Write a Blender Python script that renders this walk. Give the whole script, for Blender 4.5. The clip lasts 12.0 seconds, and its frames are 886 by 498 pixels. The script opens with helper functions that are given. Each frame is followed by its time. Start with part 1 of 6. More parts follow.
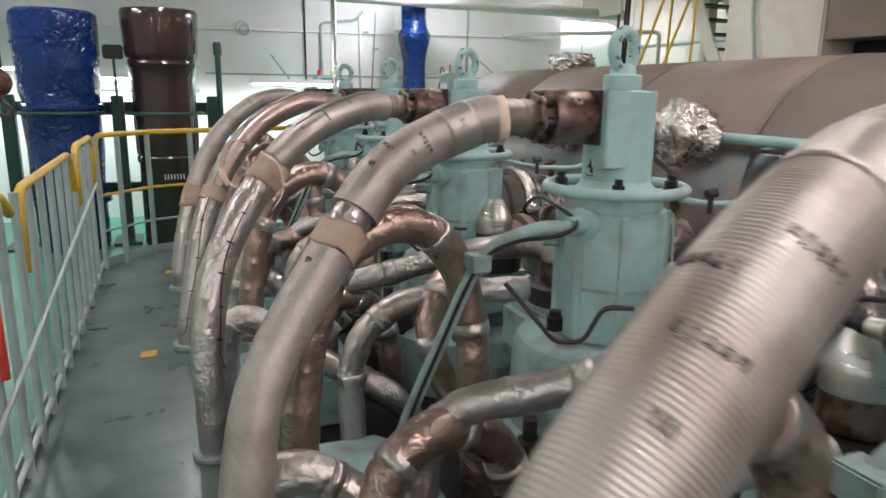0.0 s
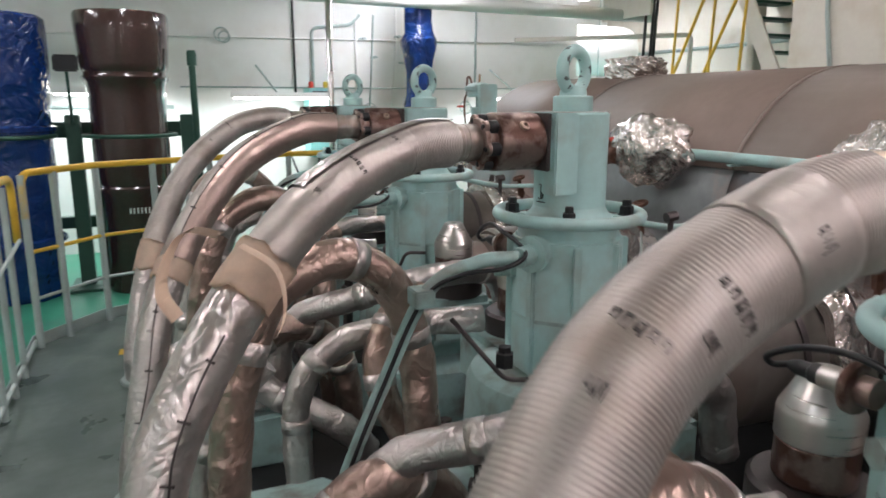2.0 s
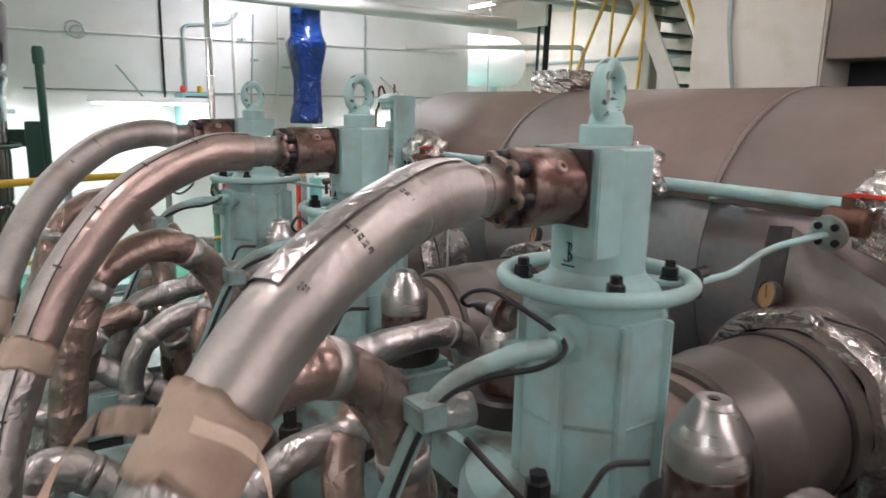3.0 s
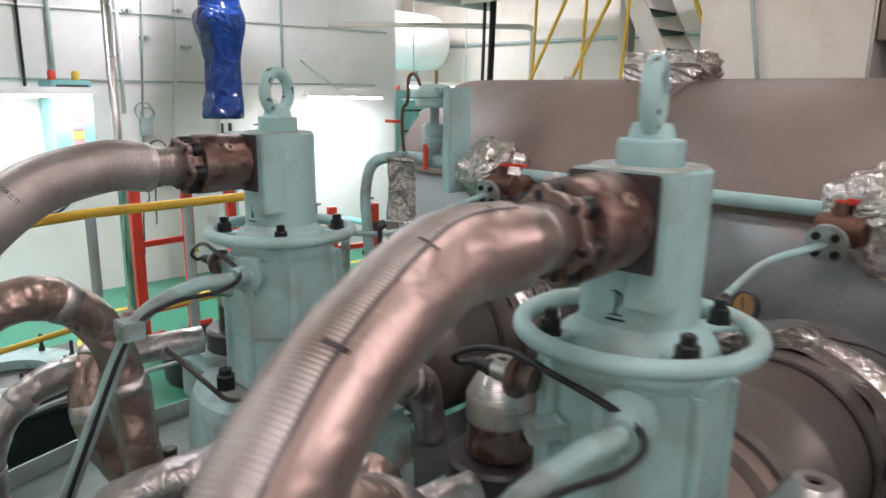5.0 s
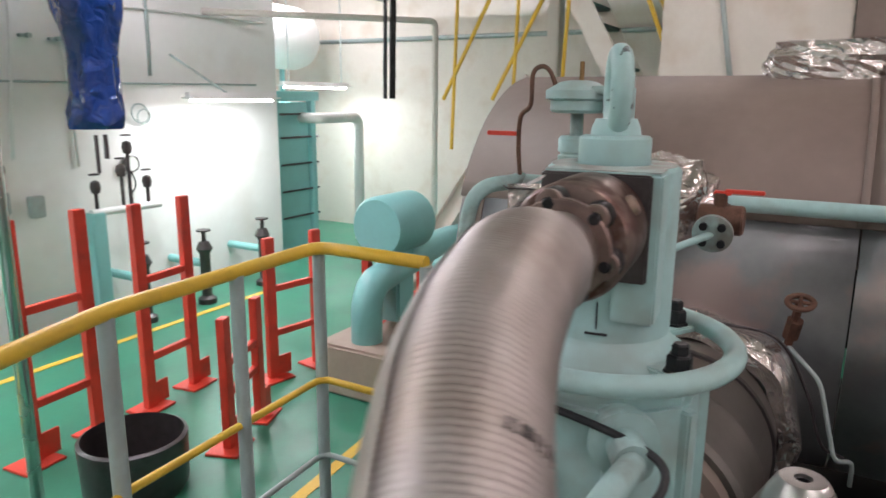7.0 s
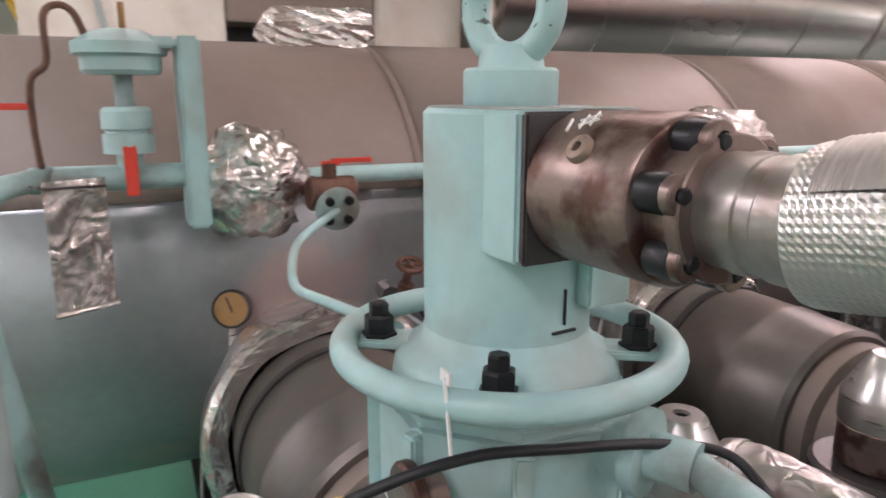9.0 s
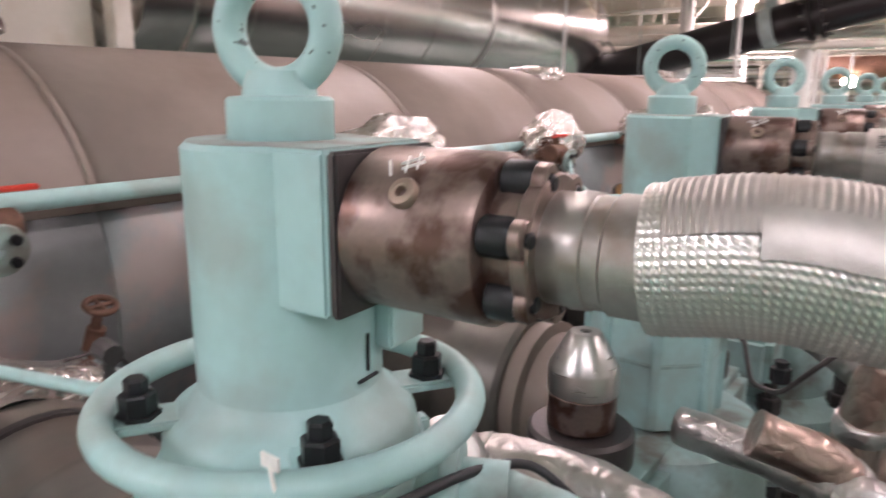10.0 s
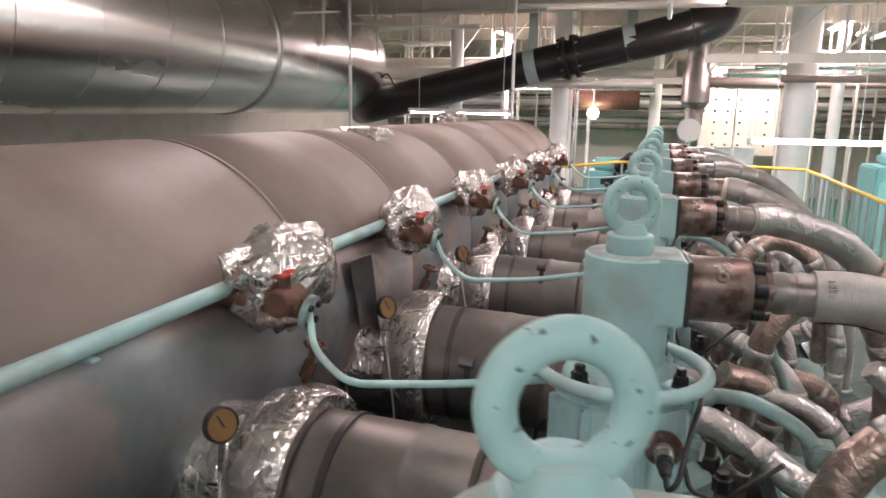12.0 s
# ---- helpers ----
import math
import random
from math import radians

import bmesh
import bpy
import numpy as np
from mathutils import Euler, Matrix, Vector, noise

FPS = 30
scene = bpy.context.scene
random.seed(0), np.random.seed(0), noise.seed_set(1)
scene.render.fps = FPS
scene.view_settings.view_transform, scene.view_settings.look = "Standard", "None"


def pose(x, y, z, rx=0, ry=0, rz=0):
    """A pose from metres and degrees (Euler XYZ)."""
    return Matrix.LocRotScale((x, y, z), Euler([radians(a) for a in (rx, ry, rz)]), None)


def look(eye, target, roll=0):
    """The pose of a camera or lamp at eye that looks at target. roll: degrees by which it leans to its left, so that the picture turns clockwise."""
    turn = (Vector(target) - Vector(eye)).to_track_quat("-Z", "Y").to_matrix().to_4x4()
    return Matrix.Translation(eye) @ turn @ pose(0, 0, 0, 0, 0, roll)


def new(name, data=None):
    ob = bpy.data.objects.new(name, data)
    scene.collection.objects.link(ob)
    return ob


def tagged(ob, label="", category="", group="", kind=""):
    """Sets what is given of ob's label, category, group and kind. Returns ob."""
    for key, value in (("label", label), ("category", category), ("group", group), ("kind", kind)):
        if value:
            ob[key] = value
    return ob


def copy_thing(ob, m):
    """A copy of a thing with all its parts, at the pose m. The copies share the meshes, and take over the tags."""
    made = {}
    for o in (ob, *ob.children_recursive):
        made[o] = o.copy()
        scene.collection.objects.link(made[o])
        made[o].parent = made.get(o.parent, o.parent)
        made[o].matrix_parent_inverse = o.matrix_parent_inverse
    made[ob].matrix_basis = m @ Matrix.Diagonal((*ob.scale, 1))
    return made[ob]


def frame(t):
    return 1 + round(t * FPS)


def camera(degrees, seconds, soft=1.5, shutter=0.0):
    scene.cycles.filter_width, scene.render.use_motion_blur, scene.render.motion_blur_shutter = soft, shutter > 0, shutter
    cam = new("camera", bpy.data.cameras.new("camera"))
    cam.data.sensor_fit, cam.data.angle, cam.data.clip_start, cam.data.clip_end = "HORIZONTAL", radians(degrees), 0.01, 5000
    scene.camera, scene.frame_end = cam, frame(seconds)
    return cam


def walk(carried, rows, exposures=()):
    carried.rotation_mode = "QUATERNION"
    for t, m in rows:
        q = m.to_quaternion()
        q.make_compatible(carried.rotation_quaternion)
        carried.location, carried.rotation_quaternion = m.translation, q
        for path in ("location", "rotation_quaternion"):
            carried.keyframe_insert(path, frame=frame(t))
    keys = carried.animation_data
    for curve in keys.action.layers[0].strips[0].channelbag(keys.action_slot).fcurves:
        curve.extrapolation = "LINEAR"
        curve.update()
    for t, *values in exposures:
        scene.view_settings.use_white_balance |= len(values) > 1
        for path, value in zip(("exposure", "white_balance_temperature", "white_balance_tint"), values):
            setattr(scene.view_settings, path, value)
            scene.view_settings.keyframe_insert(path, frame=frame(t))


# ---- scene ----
cam = camera(65.2, 12.0, soft=1.6, shutter=0.35)
PATH = [
    (0, (0.496, 0.766, 1.403), (1.199, 2.585, 0.959), 0.8),
    (0.5, (0.518, 1.181, 1.393), (1.175, 3.017, 0.948), 0.8),
    (1, (0.505, 1.576, 1.404), (1.134, 3.42, 0.952), 0.7),
    (1.5, (0.611, 1.827, 1.434), (1.24, 3.673, 0.991), 0.3),
    (2, (0.665, 2.123, 1.447), (1.405, 3.934, 1.028), 0.1),
    (2.5, (0.653, 2.463, 1.473), (1.566, 4.196, 1.068), 0.6),
    (2.7, (0.651, 2.596, 1.481), (1.635, 4.291, 1.08), 0.9),
    (4.3, (0.724, 3.871, 1.545), (1.962, 5.383, 1.119), 0.6),
    (4.5, (0.734, 4.05, 1.551), (2.0, 5.538, 1.122), 0.5),
    (5, (0.683, 4.594, 1.536), (2.047, 5.989, 1.099), 0.8),
    (5.5, (0.694, 5.045, 1.539), (2.122, 6.378, 1.106), 0.5),
    (6, (0.652, 5.517, 1.531), (2.151, 6.768, 1.099), 0.4),
    (6.5, (0.679, 5.88, 1.516), (2.263, 7.024, 1.09), 0.5),
    (6.7, (0.712, 6.017, 1.527), (2.34, 7.097, 1.1), 0.4),
    (7.1, (0.660, 6.245, 1.521), (2.385, 7.155, 1.093), 0.5),
    (7.7, (0.752, 6.575, 1.514), (2.648, 7.048, 1.083), 0.6),
    (8.3, (0.934, 6.825, 1.493), (2.877, 6.645, 1.056), 0.7),
    (8.5, (0.956, 6.889, 1.469), (2.864, 6.481, 1.029), 0.4),
    (9, (1.058, 6.97, 1.431), (2.834, 6.161, 0.993), 0.0),
    (9.5, (1.143, 7.01, 1.443), (2.71, 5.85, 0.998), -0.2),
    (10, (1.212, 7.046, 1.469), (2.386, 5.489, 1.025), 0.4),
    (10.5, (1.267, 7.039, 1.562), (2.196, 5.318, 1.143), 0.3),
    (11, (1.408, 7.067, 1.636), (2.141, 5.251, 1.229), 0.4),
    (11.5, (1.597, 7.052, 1.702), (2.2, 5.188, 1.3), 1.1),
    (12, (1.782, 7.057, 1.773), (2.36, 5.185, 1.371), 1.0),
]
walk(cam, [(t, look(eye, target, roll)) for t, eye, target, roll in PATH],
     [(0, -0.52, 6100, 6), (2.5, -0.5, 6150, 10), (5.5, -0.38, 6200, 13), (6.6, -0.47, 6250, 14), (8.5, -0.14, 6400, 21), (10.5, 0.0, 6350, 18), (12, -0.28, 6250, 13)])

# ---------------- lamps, world ----------------
world = bpy.data.worlds.new("world")
scene.world = world
world.use_nodes = True
world.node_tree.nodes["Background"].inputs[0].default_value = (0.75, 0.85, 0.9, 1)
world.node_tree.nodes["Background"].inputs[1].default_value = 0.002

CEIL = 3.75


def ceiling_lamp(x, y, z, w, l, power, color=(1.0, 0.93, 0.86), rx=0, ry=0):
    d = bpy.data.lights.new("area_light", "AREA")
    d.shape, d.size, d.size_y, d.energy, d.color = "RECTANGLE", w, l, power, color
    ob = new("area_light", d)
    ob.matrix_world = pose(x, y, z, rx, ry, 0)
    return ob


WARM, COOL = (1.0, 0.81, 0.80), (1.0, 0.965, 1.0)
LAMPS = [(-1.6, 4.6, 36, WARM), (0.6, 8.6, 40, COOL), (3.8, 10.3, 130, COOL), (-1.6, 9.0, 60, COOL), (0.6, 4.4, 16, WARM), (1.4, 0.4, 34, WARM), (2.7, 5.4, 8, WARM), (2.7, 3.0, 15, WARM), (-3.2, 1.6, 45, COOL), (-3.2, -2.4, 70, COOL), (2.7, -1.2, 34, WARM), (4.7, 1.6, 75, WARM), (1.2, -3.0, 130, WARM), (-1.0, -6.8, 430, WARM), (5.0, -7.5, 540, WARM), (5.4, 7.0, 14, WARM), (7.6, 10.6, 115, COOL), (8.0, 13.0, 85, COOL)]
for x, y, e, c in LAMPS:
    ceiling_lamp(x, y, 3.22, 0.16, 1.25, e, c)
BATTENS = [(x, y) for x, y, e, c in LAMPS]

# ---------------- materials ----------------
MATS = {}


def mat(name, color, rough=0.5, metal=0.0, var=0.15, scale=6.0, bump=0.1, bscale=60.0, dirt=None, dscale=2.5, damount=0.0, dmin=0.5, dmax=0.72, rvar=0.1, emit=0.0, coat=0.0, stretch=(1, 1, 1), rnd=0.0):
    """Painted or metal surface with two scales of mottling, roughness variation, dirt and fine relief."""
    if name in MATS:
        return MATS[name]
    m = bpy.data.materials.new(name)
    m.use_nodes = True
    nt = m.node_tree
    N, L = nt.nodes, nt.links
    b = N["Principled BSDF"]
    tc = N.new("ShaderNodeTexCoord")
    mp = N.new("ShaderNodeMapping")
    mp.inputs["Scale"].default_value = stretch
    L.new(tc.outputs["Object"], mp.inputs["Vector"])

    def tex(sc, detail=4.0):
        n = N.new("ShaderNodeTexNoise")
        n.inputs["Scale"].default_value, n.inputs["Detail"].default_value = sc, detail
        L.new(mp.outputs["Vector"], n.inputs["Vector"])
        return n.outputs["Fac"]

    big, fine = tex(scale), tex(scale * 9, 6.0)
    add = N.new("ShaderNodeMath")
    add.operation = "MULTIPLY_ADD"
    L.new(fine, add.inputs[0])
    add.inputs[1].default_value = 0.5
    L.new(big, add.inputs[2])
    rng = N.new("ShaderNodeMapRange")
    rng.inputs["From Min"].default_value, rng.inputs["From Max"].default_value = 0.35, 1.15
    rng.inputs["To Min"].default_value, rng.inputs["To Max"].default_value = 1 - var, 1 + var
    L.new(add.outputs[0], rng.inputs["Value"])
    mul = N.new("ShaderNodeVectorMath")
    mul.operation = "SCALE"
    mul.inputs[0].default_value = color[:3]
    L.new(rng.outputs[0], mul.inputs["Scale"])
    out = mul.outputs[0]
    if rnd:
        oi = N.new("ShaderNodeObjectInfo")
        r2 = N.new("ShaderNodeMapRange")
        r2.inputs["To Min"].default_value, r2.inputs["To Max"].default_value = 1 - rnd, 1 + rnd
        L.new(oi.outputs["Random"], r2.inputs["Value"])
        m2 = N.new("ShaderNodeVectorMath")
        m2.operation = "SCALE"
        L.new(out, m2.inputs[0])
        L.new(r2.outputs[0], m2.inputs["Scale"])
        out = m2.outputs[0]
    if dirt:
        dn = tex(dscale, 8.0)
        ramp = N.new("ShaderNodeMapRange")
        ramp.inputs["From Min"].default_value, ramp.inputs["From Max"].default_value = dmin, dmax
        ramp.inputs["To Max"].default_value = damount
        L.new(dn, ramp.inputs["Value"])
        mix = N.new("ShaderNodeMix")
        mix.data_type = "RGBA"
        L.new(ramp.outputs[0], mix.inputs["Factor"])
        L.new(out, mix.inputs[6])
        mix.inputs[7].default_value = (*dirt, 1)
        out = mix.outputs[2]
    L.new(out, b.inputs["Base Color"])
    rr = N.new("ShaderNodeMapRange")
    rr.inputs["To Min"].default_value, rr.inputs["To Max"].default_value = max(0.03, rough - rvar), min(1, rough + rvar)
    L.new(big, rr.inputs["Value"])
    L.new(rr.outputs[0], b.inputs["Roughness"])
    b.inputs["Metallic"].default_value = metal
    b.inputs["Coat Weight"].default_value = coat
    if bump:
        bp = N.new("ShaderNodeBump")
        bp.inputs["Strength"].default_value, bp.inputs["Distance"].default_value = bump, 0.004
        L.new(tex(bscale, 5.0), bp.inputs["Height"])
        L.new(bp.outputs[0], b.inputs["Normal"])
    if emit:
        b.inputs["Emission Color"].default_value = (*color[:3], 1)
        b.inputs["Emission Strength"].default_value = emit
    MATS[name] = m
    return m


def foil_mat(name, color, rough, crinkle, size, dist=0.012):
    """Aluminium foil: crumpled facets from a cell texture, fine wrinkles on top."""
    m = mat(name, color, rough, 0.9, 0.18, 7, 0.0, rvar=0.12)
    nt = m.node_tree
    N, L = nt.nodes, nt.links
    tc = N.new("ShaderNodeTexCoord")
    warp = N.new("ShaderNodeTexNoise")
    warp.inputs["Scale"].default_value, warp.inputs["Detail"].default_value = size * 0.35, 3.0
    L.new(tc.outputs["Object"], warp.inputs["Vector"])
    off = N.new("ShaderNodeVectorMath")
    off.operation = "SCALE"
    off.inputs["Scale"].default_value = 3.2 / size
    L.new(warp.outputs["Color"], off.inputs[0])
    pos = N.new("ShaderNodeVectorMath")
    pos.operation = "ADD"
    L.new(tc.outputs["Object"], pos.inputs[0])
    L.new(off.outputs[0], pos.inputs[1])
    v = N.new("ShaderNodeTexVoronoi")
    v.feature = "F1"
    v.inputs["Scale"].default_value = size * 0.55
    v2 = N.new("ShaderNodeTexVoronoi")
    v2.feature = "DISTANCE_TO_EDGE"
    v2.inputs["Scale"].default_value = size * 1.5
    L.new(pos.outputs[0], v.inputs["Vector"])
    L.new(pos.outputs[0], v2.inputs["Vector"])
    ad = N.new("ShaderNodeMath")
    ad.operation = "MULTIPLY_ADD"
    L.new(v2.outputs["Distance"], ad.inputs[0])
    ad.inputs[1].default_value = 0.5
    L.new(v.outputs["Distance"], ad.inputs[2])
    bp = N.new("ShaderNodeBump")
    bp.inputs["Strength"].default_value, bp.inputs["Distance"].default_value = crinkle, dist
    L.new(ad.outputs[0], bp.inputs["Height"])
    L.new(bp.outputs[0], N["Principled BSDF"].inputs["Normal"])
    return m


TEAL = mat("teal_paint", (0.385, 0.585, 0.575), 0.40, 0, 0.12, 5, 0.14, 45, (0.33, 0.37, 0.34), 7, 0.6, dmin=0.46, dmax=0.64)
TEAL_CHIP = mat("chipped_teal_paint", (0.385, 0.575, 0.56), 0.40, 0, 0.10, 8, 0.18, 50, (0.05, 0.05, 0.05), 42, 0.9, dmin=0.615, dmax=0.645)
TEAL_D = mat("aged_teal_paint", (0.34, 0.50, 0.485), 0.42, 0, 0.16, 6, 0.14, 60, (0.15, 0.105, 0.08), 7, 0.8, dmin=0.49, dmax=0.68)
STEEL_BROWN = mat("browned_steel", (0.245, 0.178, 0.156), 0.35, 0.7, 0.25, 14, 0.2, 60, (0.085, 0.036, 0.025), 17, 0.85, dmin=0.47, dmax=0.58)
STEEL_DULL = mat("worn_steel", (0.33, 0.30, 0.285), 0.4, 0.8, 0.25, 16, 0.1, 80, (0.06, 0.035, 0.03), 22, 0.85, dmin=0.45, dmax=0.58)
STEEL_NECK = mat("grey_neck_steel", (0.36, 0.33, 0.305), 0.38, 0.75, 0.22, 14, 0.10, 70, (0.20, 0.14, 0.115), 12, 0.7, dmin=0.47, dmax=0.62)
STEEL_DARK = mat("dark_steel", (0.08, 0.07, 0.07), 0.4, 0.6, 0.3, 18, 0.1, 90)
BLACK_BOLT = mat("black_oxide", (0.02, 0.02, 0.022), 0.4, 0.4, 0.3, 30, 0.05, 100)
ALU = mat("machined_aluminium", (0.56, 0.54, 0.52), 0.30, 0.95, 0.06, 10, 0.012, 200, stretch=(1, 1, 12))
FOIL = foil_mat("crumpled_foil", (0.72, 0.665, 0.635), 0.24, 0.8, 15, 0.022)
FOIL_PIPE = foil_mat("foil_pipe_wrap", (0.58, 0.535, 0.52), 0.33, 0.75, 19, 0.012)
FOIL_COPPER = foil_mat("amber_foil_pipe_wrap", (0.44, 0.325, 0.28), 0.31, 0.8, 18, 0.014)
FOIL_GREY = foil_mat("dull_foil_sleeve", (0.50, 0.46, 0.435), 0.46, 0.35, 18, 0.007)
FOIL_BLUSH = foil_mat("pinkish_foil", (0.52, 0.40, 0.36), 0.36, 0.55, 13, 0.010)
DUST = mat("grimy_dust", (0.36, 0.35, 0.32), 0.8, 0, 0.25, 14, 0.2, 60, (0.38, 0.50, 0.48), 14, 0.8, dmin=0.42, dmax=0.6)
PRINT = mat("faded_print", (0.10, 0.092, 0.088), 0.6, 0.1, 0.5, 45, 0.0, dirt=(0.40, 0.35, 0.33), dscale=60, damount=0.85, dmin=0.46, dmax=0.60)
PORT = mat("worn_port_ring", (0.34, 0.25, 0.20), 0.45, 0.6, 0.2, 60, 0.05, 90)
EMBOSS = mat("embossed_foil", (0.66, 0.62, 0.59), 0.30, 0.9, 0.1, 9, 0.0)
PLINTH = mat("beige_plinth_paint", (0.42, 0.33, 0.27), 0.6, 0, 0.12, 4, 0.08, 40, (0.2, 0.14, 0.1), 4, 0.4)
RIB = mat("ribbed_foil_sleeve", (0.50, 0.458, 0.435), 0.46, 0.65, 0.22, 9, 0.25, 40, (0.30, 0.235, 0.19), 7, 0.6, dmin=0.46, dmax=0.66)
TAPE = mat("masking_tape", (0.86, 0.70, 0.57), 0.7, 0, 0.12, 18, 0.3, 35, (0.66, 0.50, 0.39), 16, 0.45)
RECV = mat("brown_grey_sheet_cladding", (0.255, 0.20, 0.172), 0.60, 0.1, 0.14, 2.2, 0.035, 60, (0.17, 0.125, 0.10), 1.4, 0.6)
SHEET = mat("stainless_cladding", (0.86, 0.83, 0.81), 0.26, 1.0, 0.08, 1.5, 0.05, 5, rvar=0.06, stretch=(1, 0.3, 1))
# Pinkish noise patches paint warm reflections into the steel's colour.
RECV_LOW = mat("reflection_mottled_cladding", (0.29, 0.305, 0.31), 0.40, 0.6, 0.2, 3.0, 0.10, 14, (0.42, 0.325, 0.30), 2.4, 0.85, dmin=0.50, dmax=0.57, rvar=0.2)
SHEET_DULL = mat("dull_cladding", (0.36, 0.325, 0.31), 0.38, 0.8, 0.2, 3, 0.10, 12, (0.16, 0.115, 0.095), 4, 0.7)
BRANCH = mat("dark_branch_cladding", (0.15, 0.135, 0.12), 0.40, 0.5, 0.25, 3, 0.10, 12, (0.22, 0.15, 0.12), 3.5, 0.6)
WALL = mat("white_wall_paint", (0.80, 0.79, 0.77), 0.55, 0, 0.05, 1.4, 0.1, 12, (0.52, 0.44, 0.34), 1.6, 0.25)
CREAM = mat("cream_paint", (0.72, 0.67, 0.60), 0.5, 0, 0.07, 3, 0.06, 40, (0.40, 0.27, 0.15), 3, 0.3)
GREEN_FLOOR = mat("green_deck_paint", (0.04, 0.22, 0.135), 0.35, 0, 0.15, 2, 0.08, 30, (0.05, 0.13, 0.10), 2.2, 0.5)
DECK = mat("grey_green_deck_plate", (0.145, 0.185, 0.168), 0.30, 0.1, 0.35, 3.2, 0.16, 22, (0.075, 0.105, 0.095), 2.6, 0.85, dmin=0.44, dmax=0.62)
RAILP = mat("grey_rail_paint", (0.40, 0.47, 0.46), 0.4, 0.1, 0.1, 9, 0.05, 60, (0.25, 0.2, 0.15), 8, 0.3)
YELLOW = mat("yellow_paint", (0.74, 0.47, 0.045), 0.42, 0, 0.12, 9, 0.06, 60, (0.35, 0.2, 0.05), 7, 0.35)
RED = mat("red_paint", (0.70, 0.055, 0.03), 0.45, 0, 0.12, 8, 0.06, 60, (0.25, 0.04, 0.03), 6, 0.4)
BLUE_WRAP = foil_mat("blue_plastic_wrap", (0.006, 0.028, 0.14), 0.14, 0.9, 7, 0.05)
BLUE_WRAP.node_tree.nodes["Principled BSDF"].inputs["Metallic"].default_value = 0
BROWN_WRAP = mat("brown_grease_coating", (0.05, 0.025, 0.022), 0.18, 0.1, 0.3, 3, 0.06, 16, (0.03, 0.02, 0.02), 3, 0.6, coat=0.4)
GREEN_DARK = mat("dark_green_paint", (0.015, 0.06, 0.04), 0.5, 0, 0.2, 6, 0.06, 40)
TEAL_EQ = mat("teal_equipment_paint", (0.25, 0.55, 0.54), 0.4, 0, 0.08, 3, 0.05, 40, (0.2, 0.3, 0.3), 3, 0.3)
RUBBER = mat("black_rubber", (0.012, 0.012, 0.014), 0.45, 0, 0.2, 30, 0.05, 90)
BLACK_PIPE = mat("black_pipe_wrap", (0.018, 0.014, 0.015), 0.32, 0, 0.3, 5, 0.25, 22)
# Near-black that stands for shade under the pipes and in the casing; also stand base.
BLACK_BOX = mat("shade_and_stand_black", (0.014, 0.015, 0.016), 0.55, 0.2, 0.4, 6, 0.2, 20)
GLASS_W = mat("gauge_face", (0.75, 0.75, 0.7), 0.3, 0, 0.04, 20, 0.0)
BRASS = mat("brass", (0.30, 0.17, 0.07), 0.4, 0.6, 0.25, 20, 0.05, 90)
RUST = mat("rusty_fitting", (0.15, 0.075, 0.05), 0.55, 0.4, 0.4, 22, 0.25, 80, (0.06, 0.03, 0.02), 25, 0.7)
INK = mat("black_ink", (0.02, 0.02, 0.022), 0.6, 0, 0.1, 20, 0.0)
CHALK = mat("chalk", (0.8, 0.78, 0.75), 0.9, 0, 0.2, 60, 0.0)
LIGHT = mat("lit_tube", (1.0, 0.96, 0.90), 0.5, 0, 0.0, 5, 0.0, emit=32.0)


# ---------------- mesh helpers ----------------
def part(name, bm, material, parent=None, label=""):
    me = bpy.data.meshes.new(name)
    bm.normal_update()
    bm.to_mesh(me)
    bm.free()
    me.materials.append(material)
    ob = new(name, me)
    if parent is not None:
        ob.parent = parent
    if label:
        ob["label"] = label
    return ob


def thing(name, label, category, m=None, group="", kind=""):
    e = new(name)
    e.empty_display_size = 0.1
    if m is not None:
        e.matrix_world = m
    return tagged(e, label, category, group, kind)


def smooth(bm, on=True):
    for f in bm.faces:
        f.smooth = on
    return bm


def box(x0, x1, y0, y1, z0, z1, bev=0.0, m=None):
    bm = bmesh.new()
    bmesh.ops.create_cube(bm, size=1)
    for v in bm.verts:
        v.co = Vector((x0 + (v.co.x + 0.5) * (x1 - x0), y0 + (v.co.y + 0.5) * (y1 - y0), z0 + (v.co.z + 0.5) * (z1 - z0)))
    if bev:
        bmesh.ops.bevel(bm, geom=bm.edges[:], offset=bev, segments=2, affect="EDGES", clamp_overlap=True)
    if m is not None:
        bmesh.ops.transform(bm, matrix=m, verts=bm.verts[:])
    return bm


